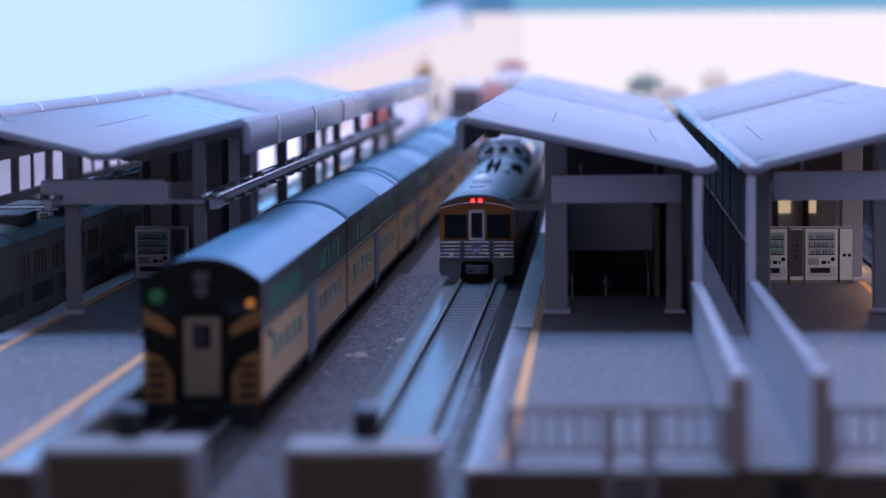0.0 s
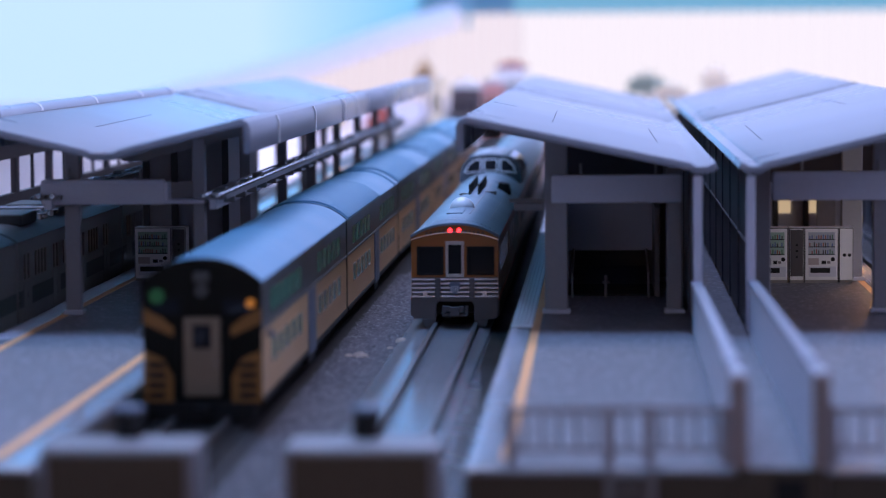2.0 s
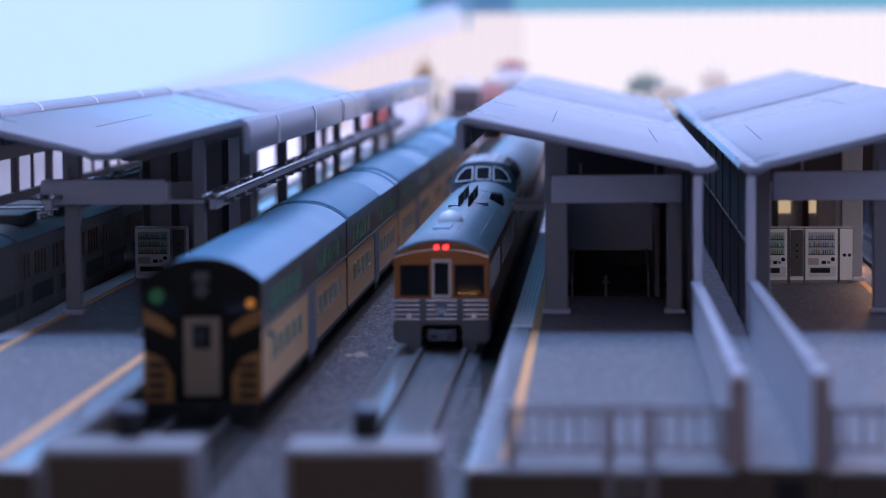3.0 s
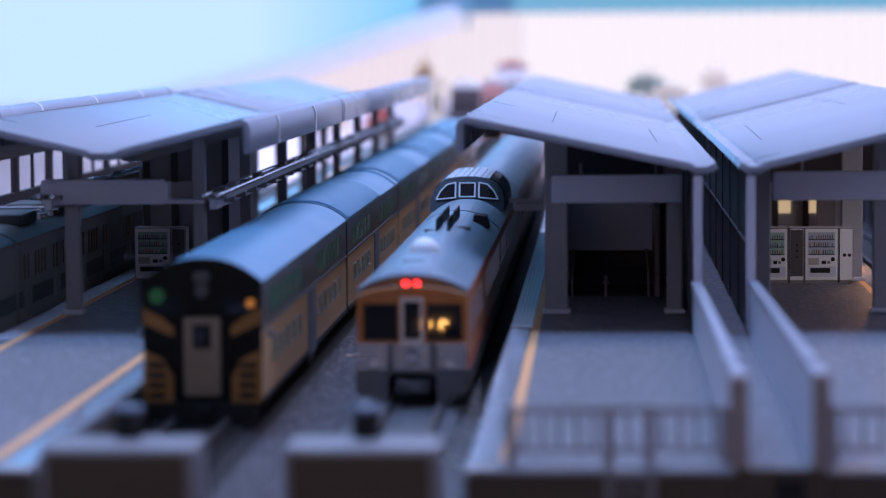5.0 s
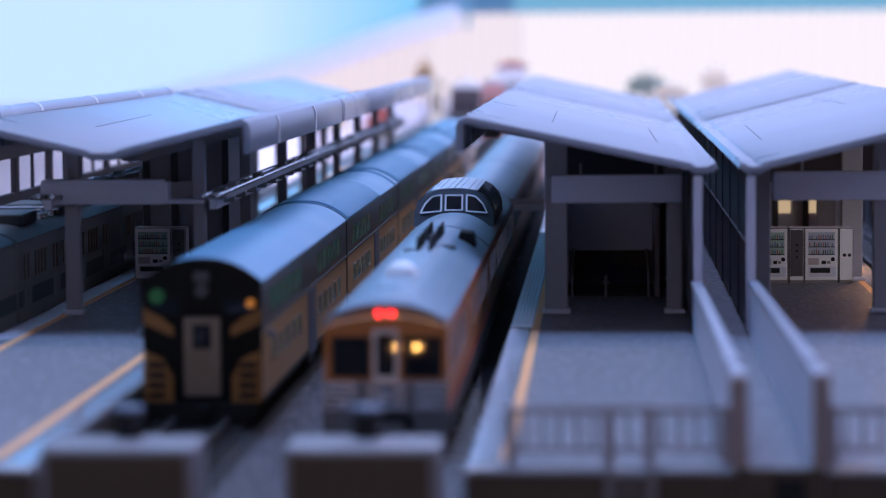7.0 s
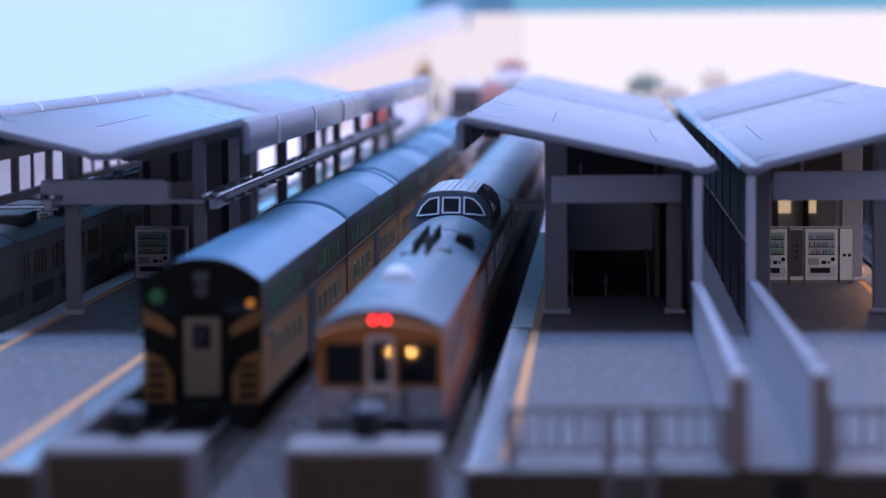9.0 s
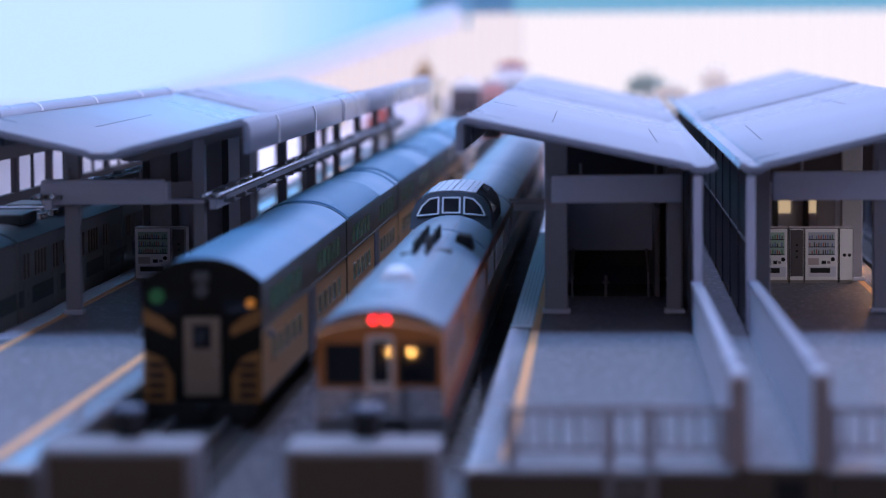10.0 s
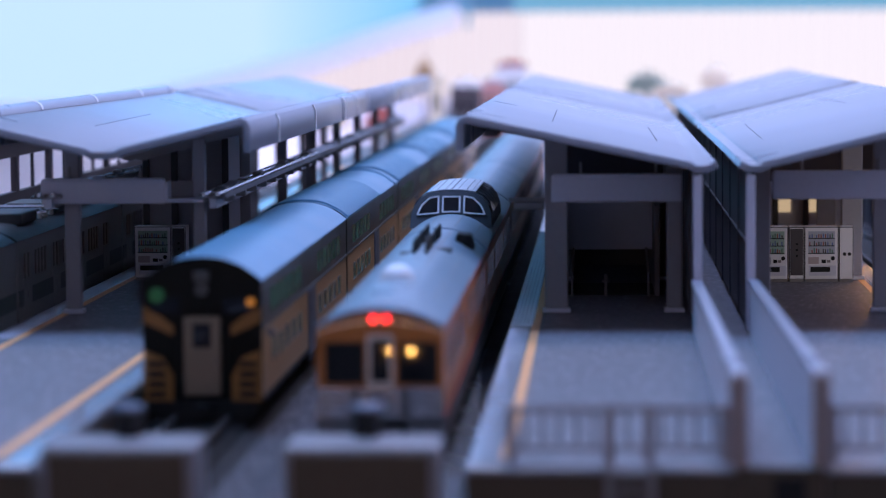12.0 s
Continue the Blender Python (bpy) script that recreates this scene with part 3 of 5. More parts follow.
    part("hood", Form().along_y(hood, -0.55, 0.0), CNWGREEN, c, "black-green hood paint", bevel=0.15)
    for s in (-1, 1):
        part("face_panel", Form().along_y([(s * 9.9, 2.2), (s * 9.9, 11.0), (s * 6.6, 9.6), (s * 4.9, 6.5), (s * 4.9, 2.2)], -0.35, 0.0), SHADEYELLOW, c, "yellow panel, darkened as if in shade", bevel=0.08)
        part("chevron", Form().along_y([(s * 9.9, 15.6), (s * 9.9, 18.2), (s * 7.0, 16.7), (s * 4.8, 14.9), (s * 4.9, 13.3)], -0.3, 0.0), SHADEYELLOW, c, "yellow chevron, darkened as if in shade", bevel=0.06)
        for k in range(4):
            part("louvre", Form().box(s * 7.7 - 1.4, s * 7.7 + 1.4, -0.6, -0.3, 3.0 + 1.7 * k, 3.9 + 1.7 * k), BLACK, c)
        part("cab_window", Form().along_y([(s * 3.6, 17.0), (s * 3.6, 19.6), (s * 8.2, 19.6), (s * 8.6, 17.4)], -0.8, -0.5), GLASS, c, bevel=0.05)
        part("grab_rail", Form().rod((s * 4.2, -0.9, 3), (s * 4.2, -0.9, 14), 0.15, 6), BLACK, c)
    d = part("end_door", Form().box(-3.1, 3.1, -0.7, 0.0, 3.3, 16.6), CREAM, c, "cream end door", bevel=0.2)
    part("door_window", Form().box(-1.5, 1.5, -0.9, -0.6, 11.4, 15.4), GLASS, d, bevel=0.1)
    part("door_handle", Form().box(2.1, 2.6, -1.0, -0.6, 8.6, 9.3), SILVER, d)
    part("number_box", Form().box(-1.3, 1.3, -1.0, -0.5, 22.4, 24.2), BAND, c, bevel=0.2)
    part("headlight", Form().rod((0, -1.1, 21.1), (0, -0.5, 21.1), 1.1, 14), BAND, c)
    part("marker_lamp", Form().rod((-7.5, -1.3, 20.2), (-7.5, -0.5, 20.2), 1.25, 14), GREENLAMP, c, "green marker lamp")
    part("marker_lamp", Form().rod((8.3, -1.3, 19.0), (8.3, -0.5, 19.0), 0.7, 14), AMBER, c, "amber marker lamp")
    part("pilot", Form().along_y([(-9.2, 2.2), (-8.4, -0.6), (-4, -1.6), (4, -1.6), (8.4, -0.6), (9.2, 2.2)], -0.8, 0.8), BLACK, c, bevel=0.2)
    part("front_coupler", Form().box(-1.2, 1.2, -3.2, 0, 0.0, 1.8), BLACK, c, bevel=0.2)
    for s in (-1, 1):
        m = part("mirror", Form().rod((s * 10, 5, 13.3), (s * 11.6, 4.5, 13.6), 0.25, 6).cap((s * 11.2, 4.2, 12.9), 0.7, 1.4, 10, 4), UPGREY, c, smooth=True)
    return c


def streamliner_shell(c, L, zr, rows_of_windows, half=9.65, roof_from=0.25):
    """Body of a smooth-sided car: sides with true openings, glass, roof, skirt and running gear."""
    for s in (-1, 1):
        f = Form()
        wall_with_windows(f, s * half, s * 0.6, 0.5, L - 0.5, 5.0, 18.9, [(11.0, 16.0, rows_of_windows)])
        part("side", f, ORANGE, c)
        part("skirt", Form().box(s * half - 0.35, s * half + 0.25, 0.8, L - 0.8, 1.2, 5.0), UPGREY, c, bevel=0.1)
        part("stripe", Form().box(s * half - 0.2, s * half + 0.22, 0.5, L - 0.5, 4.95, 5.35), REDPAINT, c)
        part("eave_stripe", Form().box(s * half - 0.2, s * half + 0.22, 0.5, L - 0.5, 18.3, 18.65), REDPAINT, c)
        for g0, g1 in rows_of_windows:
            key = round(g1 - g0, 2)
            if (key, s) not in PANES:
                PANES[key, s] = (Form().box(-0.1, 0.1, 0, g1 - g0, 0, 5).mesh("window_pane"),
                                 Form().box(-0.15, 0.15, -0.35, 0, -0.35, 5.35).box(-0.15, 0.15, g1 - g0, g1 - g0 + 0.35, -0.35, 5.35).box(-0.15, 0.15, 0, g1 - g0, -0.35, 0).box(-0.15, 0.15, 0, g1 - g0, 5, 5.35).mesh("window_frame"))
            o = part("window_pane", PANES[key, s][0], GLASS, c)
            o.location = (s * (half - 0.4) * MM, g0 * MM, 11 * MM)
            q = part("window_frame", PANES[key, s][1], SILVER, o)
            q.location = (s * 0.45 * MM, 0, 0)
    part("interior", Form().box(-half + 1.4, half - 1.4, 1.6, L - 1.2, 5.0, 18.4), BLACK, c)
    part("underframe", Form().box(-8, 8, 4, L - 3, 1.6, 5.0).box(-6, 6, 55, 105, 0.3, 1.6), BLACK, c)
    bogie(c, 22)
    bogie(c, L - 22)
    rp = [(-half - 0.1, 18.4)] + arch(half + 0.1, 18.9, zr, 16, 2.2) + [(half + 0.1, 18.4)]
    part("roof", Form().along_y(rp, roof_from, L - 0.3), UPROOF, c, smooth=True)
    for u in (-0.72, -0.28, 0.28, 0.72):
        x = u * half
        z = 18.9 + (zr - 18.9) * (1 - abs(u) ** 2.2)
        part("roof_seam", Form().box(x - 0.1, x + 0.1, roof_from + 6, L - 6, z - 0.3, z + 0.06), UPGREY, c)
    endp = [(-half, 1.8), (-half, 18.9)] + arch(half, 18.9, zr - 0.1, 12, 2.2) + [(half, 18.9), (half, 1.8)]
    part("end_wall", Form().along_y(endp, L - 0.5, L - 0.1), UPGREY, c)
    part("diaphragm", Form().box(-4.2, 4.2, L - 0.2, L + 1.6, 4.5, 20), BLACK, c, bevel=0.3)
    return endp


PANES = {}
DOMEGREY = mat("dark_dome_paint", (0.045, 0.050, 0.058), 0.36, vary=0.12, bump=0.05, spec=0.2)
DOMETOP = mat("pale_dome_top", (0.34, 0.36, 0.40), 0.35, vary=0.1)
REDPAINT = mat("red_line_paint", (0.35, 0.05, 0.03), 0.4, vary=0.1, bump=0.02)


def observation_car(y):
    L = 162.0
    c = place("observation_car", TRACK_A, y, RAILTOP, "orange and grey passenger car with silver grille and red lamps", "train car", "moving passenger train")
    zr = 23.3
    wins = [(9 + 11.5 * k, 13.2 + 11.5 * k) for k in range(5)] + [(84, 87), (98, 101)] + [(112 + 11.5 * k, 116.2 + 11.5 * k) for k in range(4)]
    streamliner_shell(c, L, zr, wins, roof_from=11.0)
    half = 9.65
    # end face: door and window openings cut through
    wz0, wz1 = 10.7, 16.6
    f = pierced((-9.65, -8.2, -2.7, -2.05, 2.05, 2.9, 8.5, 9.65), (5.6, 10.0, wz0, wz1, 17.9, 18.6), {(1, 2), (5, 2), (3, 1), (3, 2), (3, 3)}, -0.45, 0.35)
    part("end_face", f, ORANGE, c)
    lb = [(-9.7, 18.55)] + arch(9.7, 19.5, 21.7, 14, 2.4) + [(9.7, 18.55)]
    part("letter_board", Form().along_y(lb, -0.5, 0.3), ORANGE, c)
    # the roof bends down to the brow over the last centimetre
    rings = []
    for y_at, eave, top, wide in ((-1.1, 19.4, 22.0, 9.8), (0.6, 19.35, 22.5, 9.85), (3.0, 19.2, 22.9, 9.8), (6.5, 19.0, 23.2, 9.75), (11.02, 18.9, 23.3, 9.75)):
        rings.append([(-wide, y_at, 18.5)] + [(x, y_at, z) for x, z in arch(wide, eave, top, 16, 2.3)] + [(wide, y_at, 18.5)])
    n = len(rings[0])
    brow = [(k * n + i, k * n + i + 1, (k + 1) * n + i + 1, (k + 1) * n + i) for k in range(4) for i in range(n - 1)]
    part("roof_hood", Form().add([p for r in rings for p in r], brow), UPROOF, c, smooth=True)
    g = Form()
    for k in range(19):
        u = -0.9 + 0.1 * k
        g.cap((9.8 * u, 1.6, 19.3 + 3.35 * (1 - abs(u) ** 2.3)), 0.16, 0.16, 6, 2)
    part("rivets", g, SILVER, c)
    rim = arch(9.85, 19.35, 22.1, 16, 2.3)
    part("roof_rim", Form().along_y(rim + [(x * 0.975, z - 0.5) for x, z in rim[::-1]], -1.1, -0.5), UPROOF, c, smooth=True)
    st = [(x, 18.45 + 1.7 * (1 - (x / 9.8) ** 2)) for x in [-9.8 + 1.4 * k for k in range(15)]]
    part("brow_strip", Form().along_y(thick(st, 0.22), -0.8, -0.4), SILVER, c, "silver brow strip")
    for s in (-1, 1):
        a, b = (-8.2, -2.7) if s < 0 else (2.9, 8.5)
        w = part("end_window", Form().along_x([(-0.25, wz0), (-0.25 + (wz1 - wz0) * 0.0524, wz1), (0.3, wz1), (0.3, wz0)], a, b), END_GLASS, c)
        fr = Form().box(a - 0.25, a + 0.2, -0.6, -0.3, wz0 - 0.25, wz1 + 0.25).box(b - 0.2, b + 0.25, -0.6, -0.3, wz0 - 0.25, wz1 + 0.25).box(a, b, -0.6, -0.3, wz0 - 0.25, wz0 + 0.15).box(a, b, -0.6, -0.3, wz1 - 0.15, wz1 + 0.25)
        part("window_gasket", fr, BLACK, w)
        lamp = part("marker_lamp", Form().rod((s * 0.98, -0.95, 20.45), (s * 0.98, -0.4, 20.45), 0.5, 14), REDLAMP, c, "lit red marker lamp")
        part("lamp_rim", Form().rod((s * 0.98, -0.75, 20.45), (s * 0.98, -0.4, 20.45), 0.66, 14), BLACK, lamp)
        # unreadable company lettering becomes plain bars
        for k in range(5):
            x = s * (2.4 + 0.95 * k)
            z = 20.3 - 0.012 * x * x
            part("lettering_bar", Form().box(x - 0.33, x + 0.33, -0.56, -0.5, z - 0.35, z + 0.25), LETTERS, c)
        part("fog_lamp", Form().rod((s * 6.6, -1.4, 6.5), (s * 6.6, -0.7, 6.5), 0.6, 12), SILVER, c, smooth=True)
    d = part("end_door", Form().box(-2.05, -1.45, -0.7, 0.2, 10.0, 18.0).box(1.45, 2.05, -0.7, 0.2, 10.0, 18.0).box(-1.45, 1.45, -0.7, 0.2, 17.2, 18.0).box(-1.45, 1.45, -0.7, 0.2, 10.0, 10.7), DOORCREAM, c, "cream-framed end door", bevel=0.1)
    part("door_window", Form().along_x([(-0.45, 10.7), (-0.45 + 6.5 * 0.0524, 17.2), (0.15, 17.2), (0.15, 10.7)], -1.45, 1.45), END_GLASS, d)
    # bright grille of five bars in three bays
    part("grille_back", Form().box(-9.6, 9.6, -0.6, -0.45, 5.5, 9.95), UPGREY, c)
    for k in range(5):
        z = 5.75 + 0.95 * k
        for a, b in ((-9.6, -4.4), (-3.2, 3.2), (4.4, 9.6)):
            part("grille_bar", Form().box(a, b, -1.0, -0.6, z - 0.2, z + 0.2), SILVER, c, bevel=0.1)
    for s in (-1, 1):
        part("grille_post", Form().box(s * 3.8 - 0.6, s * 3.8 + 0.6, -1.1, -0.6, 5.5, 9.95), UPGREY, c, bevel=0.1)
    part("emblem", Form().along_y([(-1.1, 8.9), (1.1, 8.9), (1.1, 7.2), (0, 6.3), (-1.1, 7.2)], -1.35, -1.0), BLUE_GREY, c, "small blue shield-shaped emblem")
    for k in range(4):
        part("emblem_stripe", Form().box(-0.8 + 0.45 * k, -0.6 + 0.45 * k, -1.42, -1.3, 6.9, 8.1), WHITE, c)
    # lower apron with coupler pocket
    for s in (-1, 1):
        part("apron", Form().along_y([(s * 9.6, 5.5), (s * 9.6, 1.2), (s * 8.8, 0.7), (s * 4.2, 0.7), (s * 4.2, 3.8), (s * 3.6, 4.6), (s * 3.6, 5.5)], -0.7, 0.9), UPGREY, c, bevel=0.15)
        part("pilot_tip", Form().along_y([(s * 7.4, 0.7), (s * 6.8, -1.1), (s * 4.6, -0.9), (s * 4.2, 0.7)], -0.6, 0.6), UPGREY, c, bevel=0.1)
    part("apron_top", Form().box(-3.6, 3.6, -0.6, 0.5, 4.6, 5.5), UPGREY, c)
    k = part("coupler", Form().box(-2.9, 2.9, -1.0, 0.6, 1.2, 1.9).box(-2.9, -2.2, -1.0, 0.6, 1.9, 3.6).box(2.2, 2.9, -1.0, 0.6, 1.9, 3.6).box(-1.0, 1.0, -2.6, 0, 1.7, 3.4).box(-2.2, -0.9, -2.0, -0.4, 2.5, 3.6).box(0.9, 2.0, -2.0, -0.4, 2.2, 3.6), UPGREY, c, bevel=0.12)
    # roof gear
    part("roof_hatch", Form().box(-2.4, 1.2, 13, 25, 22.9, 23.5), UPROOF, c, bevel=0.1)
    part("roof_dome", Form().cap((-0.2, 40, 22.9), 2.9, 2.7, 20, 7).rod((-0.2, 40, 22.4), (-0.2, 40, 23.0), 3.1, 20), WHITE, c, "small white radome", smooth=True)
    for x in (-0.9, 1.4):
        for y0 in (92, 119):
            part("antenna_fin", Form().along_x([(y0, 23.0), (y0 + 1.5, 25.7), (y0 + 22, 25.7), (y0 + 22, 23.0)], x - 0.2, x + 0.2), BLACK, c, "dark flat antenna", bevel=0.06)
    part("antenna_base", Form().box(1.9, 5.4, 108, 110, 22.3, 23.2), UPGREY, c, bevel=0.1)
    part("antenna_base", Form().box(-3.6, -1.0, 96, 98, 22.6, 23.4), UPGREY, c, bevel=0.1)
    part("roof_box", Form().along_y([(4.3, 21.4), (4.9, 23.9), (7.6, 23.5), (8.2, 20.6)], 137, 145), BLACK, c, bevel=0.25)
    return c


def dome_car(y):
    L = 162.0
    c = place("dome_car", TRACK_A, y, RAILTOP, "orange and grey passenger car with a glazed roof dome", "train car", "moving passenger train")
    zr = 23.3
    wins = [(8 + 11.5 * k, 12.2 + 11.5 * k) for k in range(3)] + [(110 + 11.5 * k, 114.2 + 11.5 * k) for k in range(4)] + [(50 + 9 * k, 53 + 9 * k) for k in range(6)]
    streamliner_shell(c, L, zr, sorted(wins))
    y0, y1 = 44.0, 104.0
    # dome: sloped glazed front, curved glass sides, perforated roof
    right = [(9.45, 20.2), (9.3, 23.2), (8.6, 25.3), (7.2, 26.9), (5.2, 27.9)]
    body = right + [(0, 28.5)] + [(-x, z) for x, z in right[::-1]]
    f = Form()
    n = len(body)
    front = [(x * 0.97, y0 + 0.6 * (z - 20.2), z) for x, z in body]
    back = [(x * 0.97, y1 - 0.6 * (z - 20.2), z) for x, z in body]
    f.add(front + back, [tuple(range(n)), tuple(range(2 * n - 1, n - 1, -1))] + [(i, i + n, (i + 1) % n + n, (i + 1) % n) for i in range(n)])
    d = part("dome", f, DOMEGREY, c, "dark grey dome frame", smooth=False)
    # roof panel of the dome with rows of dimples
    top = [(-5.4, 27.95), (-2.0, 28.45), (2.0, 28.45), (5.4, 27.95)]
    part("dome_roof", Form().along_y([(x, z + 0.22) for x, z in thick(top, 0.3)], y0 + 5.4, y1 - 5.4), DOMETOP, d, "pale riveted dome roof", bevel=0.06)
    f = Form()
    for r in range(14):
        for k in (-4.6, -3.3, -1.4, 0, 1.4, 3.3, 4.6):
            f.cap((k, y0 + 6.8 + 3.4 * r, 28.62 - 0.02 * k * k), 0.28, 0.18, 6, 2)
    part("rivets", f, UPGREY, d)
    # three front windows with bright frames, leaning back with the dome's face
    def on_face(x, s):
        z = 20.2 + s
        return (x, y0 + 0.6 * s - 0.12, z)

    def pane(outline):
        g = Form()
        a = [on_face(x, s) for x, s in outline]
        b = [(p[0], p[1] - 0.25, p[2]) for p in a]
        n = len(a)
        g.add(a + b, [tuple(range(n)), tuple(range(2 * n - 1, n - 1, -1))] + [(i, i + n, (i + 1) % n + n, (i + 1) % n) for i in range(n)])
        o = part("dome_window", g, GLASS, d)
        fr = Form()
        for i in range(n):
            p, q = Vector(b[i]), Vector(b[(i + 1) % n])
            fr.rod(p, q, 0.2, 6)
        part("window_frame", fr, WHITE, o, "bright white window frame", smooth=True)

    pane([(-1.9, 3.6), (1.9, 3.6), (1.9, 6.9), (-1.9, 6.9)])
    pane([(-7.6, 3.0), (-2.9, 3.4), (-2.9, 7.0), (-4.9, 6.6), (-6.6, 5.0)])
    pane([(7.6, 3.0), (2.9, 3.4), (2.9, 7.0), (4.9, 6.6), (6.6, 5.0)])
    # curved side glass
    for s in (-1, 1):
        for k in range(5):
            a, b = y0 + 9.5 + k * 8.4, y0 + 17.1 + k * 8.4
            ln = [(s * (x * 0.97 + 0.18), z + 0.1) for x, z in right[1:]]
            part("side_glass", Form().along_y(thick(ln, -0.3 * s), a, b), GLASS, d)
    return c


def plain_car(y):
    c = place("passenger_car", TRACK_A, y, RAILTOP, "orange and grey smooth-sided passenger car", "train car", "moving passenger train")
    streamliner_shell(c, 162.0, 23.3, [(8 + 11.9 * k, 12.4 + 11.9 * k) for k in range(12)])
    endp = [(-9.65, 1.8), (-9.65, 18.9)] + arch(9.65, 18.9, 23.2, 12, 2.2) + [(9.65, 18.9), (9.65, 1.8)]
    part("end_wall", Form().along_y(endp, 0.1, 0.5), UPGREY, c)
    return c


DARKROOF = mat("dark_car_roof", (0.045, 0.045, 0.048), 0.45, vary=0.2, spec=0.4)


def commuter_car(y):
    """Dark stainless electric car with green waist, pantograph on the roof."""
    L = 132.0
    c = place("electric_car", TRACK_C, y, RAILTOP, "dark green and steel electric commuter car", "train car", "parked electric train")
    half = 9.4
    sets = []
    yy = 6.0
    for k in range(4):
        sets += [(yy, yy + 3.4), (yy + 3.9, yy + 7.3)]
        sets += [(yy + 12 + 3.6 * i, yy + 15.2 + 3.6 * i) for i in range(4)] if k < 3 else []
        yy += 33.0
    doors = [(6.0 + 33 * k, 13.3 + 33 * k) for k in range(4)]
    wins = sorted(g for g in sets)
    for s in (-1, 1):
        f = Form()
        wall_with_windows(f, s * half, s * 0.6, 0.5, L - 0.5, 6.8, 20.5, [(12.0, 17.5, wins)])
        part("side", f, STEELBODY, c)
        part("waist_band", Form().box(s * half - 0.3, s * half + 0.12, 0.5, L - 0.5, 6.4, 10.0), DARKGREEN_TRAIN, c, "dark green waist band")
        part("lower_side", Form().box(s * half - 0.3, s * half + 0.1, 0.5, L - 0.5, 3.4, 6.4), STEELBODY, c)
        for a, b in doors:
            d = part("door", Form().box(s * half - 0.2, s * half + 0.2, a - 0.6, a + 3.5, 4.0, 12.0).box(s * half - 0.2, s * half + 0.2, a + 3.8, b + 0.6, 4.0, 12.0), STEELBODY, c, bevel=0.08)
            part("door_handle", Form().box(s * half + s * 0.1 - 0.2, s * half + s * 0.1 + 0.2, a + 3.0, a + 3.3, 8.0, 9.2), SILVER, d)
    pane = {}
    for s in (-1, 1):
        for g0, g1 in wins:
            k = round(g1 - g0, 2)
            if k not in pane:
                pane[k] = Form().box(-0.1, 0.1, 0, g1 - g0, 0, 5.5).mesh("window_pane")
            o = part("window_pane", pane[k], GLASS, c)
            o.location = (s * (half - 0.4) * MM, g0 * MM, 12 * MM)
    part("interior", Form().box(-half + 1.2, half - 1.2, 1, L - 1, 4, 20), BLACK, c)
    rp = [(-half, 20.2)] + arch(half, 20.5, 23.2, 12, 2.6) + [(half, 20.2)]
    part("roof", Form().along_y(rp, 0, L), DARKROOF, c, smooth=True)
    endp = [(-half, 3.4), (-half, 20.5)] + arch(half, 20.5, 23.1, 12, 2.6) + [(half, 20.5), (half, 3.4)]
    part("end_wall", Form().along_y(endp, 0, 0.5).along_y(endp, L - 0.5, L), STEELBODY, c)
    part("underframe", Form().box(-7.5, 7.5, 6, L - 6, 0.8, 3.5), BLACK, c)
    bogie(c, 20)
    bogie(c, L - 20)
    for k in (30, 70, 100):
        part("air_conditioner", Form().box(-6, 6, k - 9, k + 9, 22.6, 25.2), DARKROOF, c, bevel=0.5)
    p = part("pantograph", Form().rod((-7, 45, 23.9), (7, 45, 23.9), 0.28, 6).rod((-5.2, 45, 23.9), (-5.2, 59, 23.9), 0.25, 6).rod((5.2, 45, 23.9), (5.2, 59, 23.9), 0.25, 6).rod((-7, 59, 23.9), (7, 59, 23.9), 0.28, 6), SILVER, c, "folded silver pantograph", smooth=True)
    for s in (-1, 1):
        part("arm", Form().rod((s * 5, 46, 24.0), (s * 4, 58, 24.6), 0.3, 6).rod((s * 4, 58, 24.6), (s * 4.6, 48, 25.1), 0.25, 6), SILVER, p, smooth=True)
        for k in (45, 52, 59):
            part("insulator", Form().rod((s * 5.2, k, 22.6), (s * 5.2, k, 23.9), 0.65, 8), WHITE, p, smooth=True)
    for k in (47.5, 49.5):
        part("contact_strip", Form().rod((-7.5, k, 25.1), (7.5, k, 25.1), 0.4, 6), SILVER, p, smooth=True)
    return c


# ---- lineside things ----
def buffer_stop(x, y, label):
    b = place("buffer_stop", x, y, BASE, label, "buffer stop", "buffer stops at the track ends")
    h = 13.2
    part("block", Form().box(-10.3, 10.3, 0.4, 13, 0, h), BUFFER, b, bevel=0.6)
    part("front_panel", Form().box(-9.2, 9.0, -0.25, 0.5, 0, h - 0.9), FRONTFACE, b, "dark brown front panel", bevel=0.15)
    k = part("knob", Form().rod((0, 10.5, h), (0, 10.5, h + 3.6), 1.9, 18), BLACK, b, "black round post", bevel=0.2, smooth=True)
    part("knob_cap", Form().rod((0, 10.5, h + 3.6), (0, 10.5, h + 4.3), 2.1, 18), BLUE_GREY, k, "blue-grey cap", bevel=0.2, smooth=True)
    return b


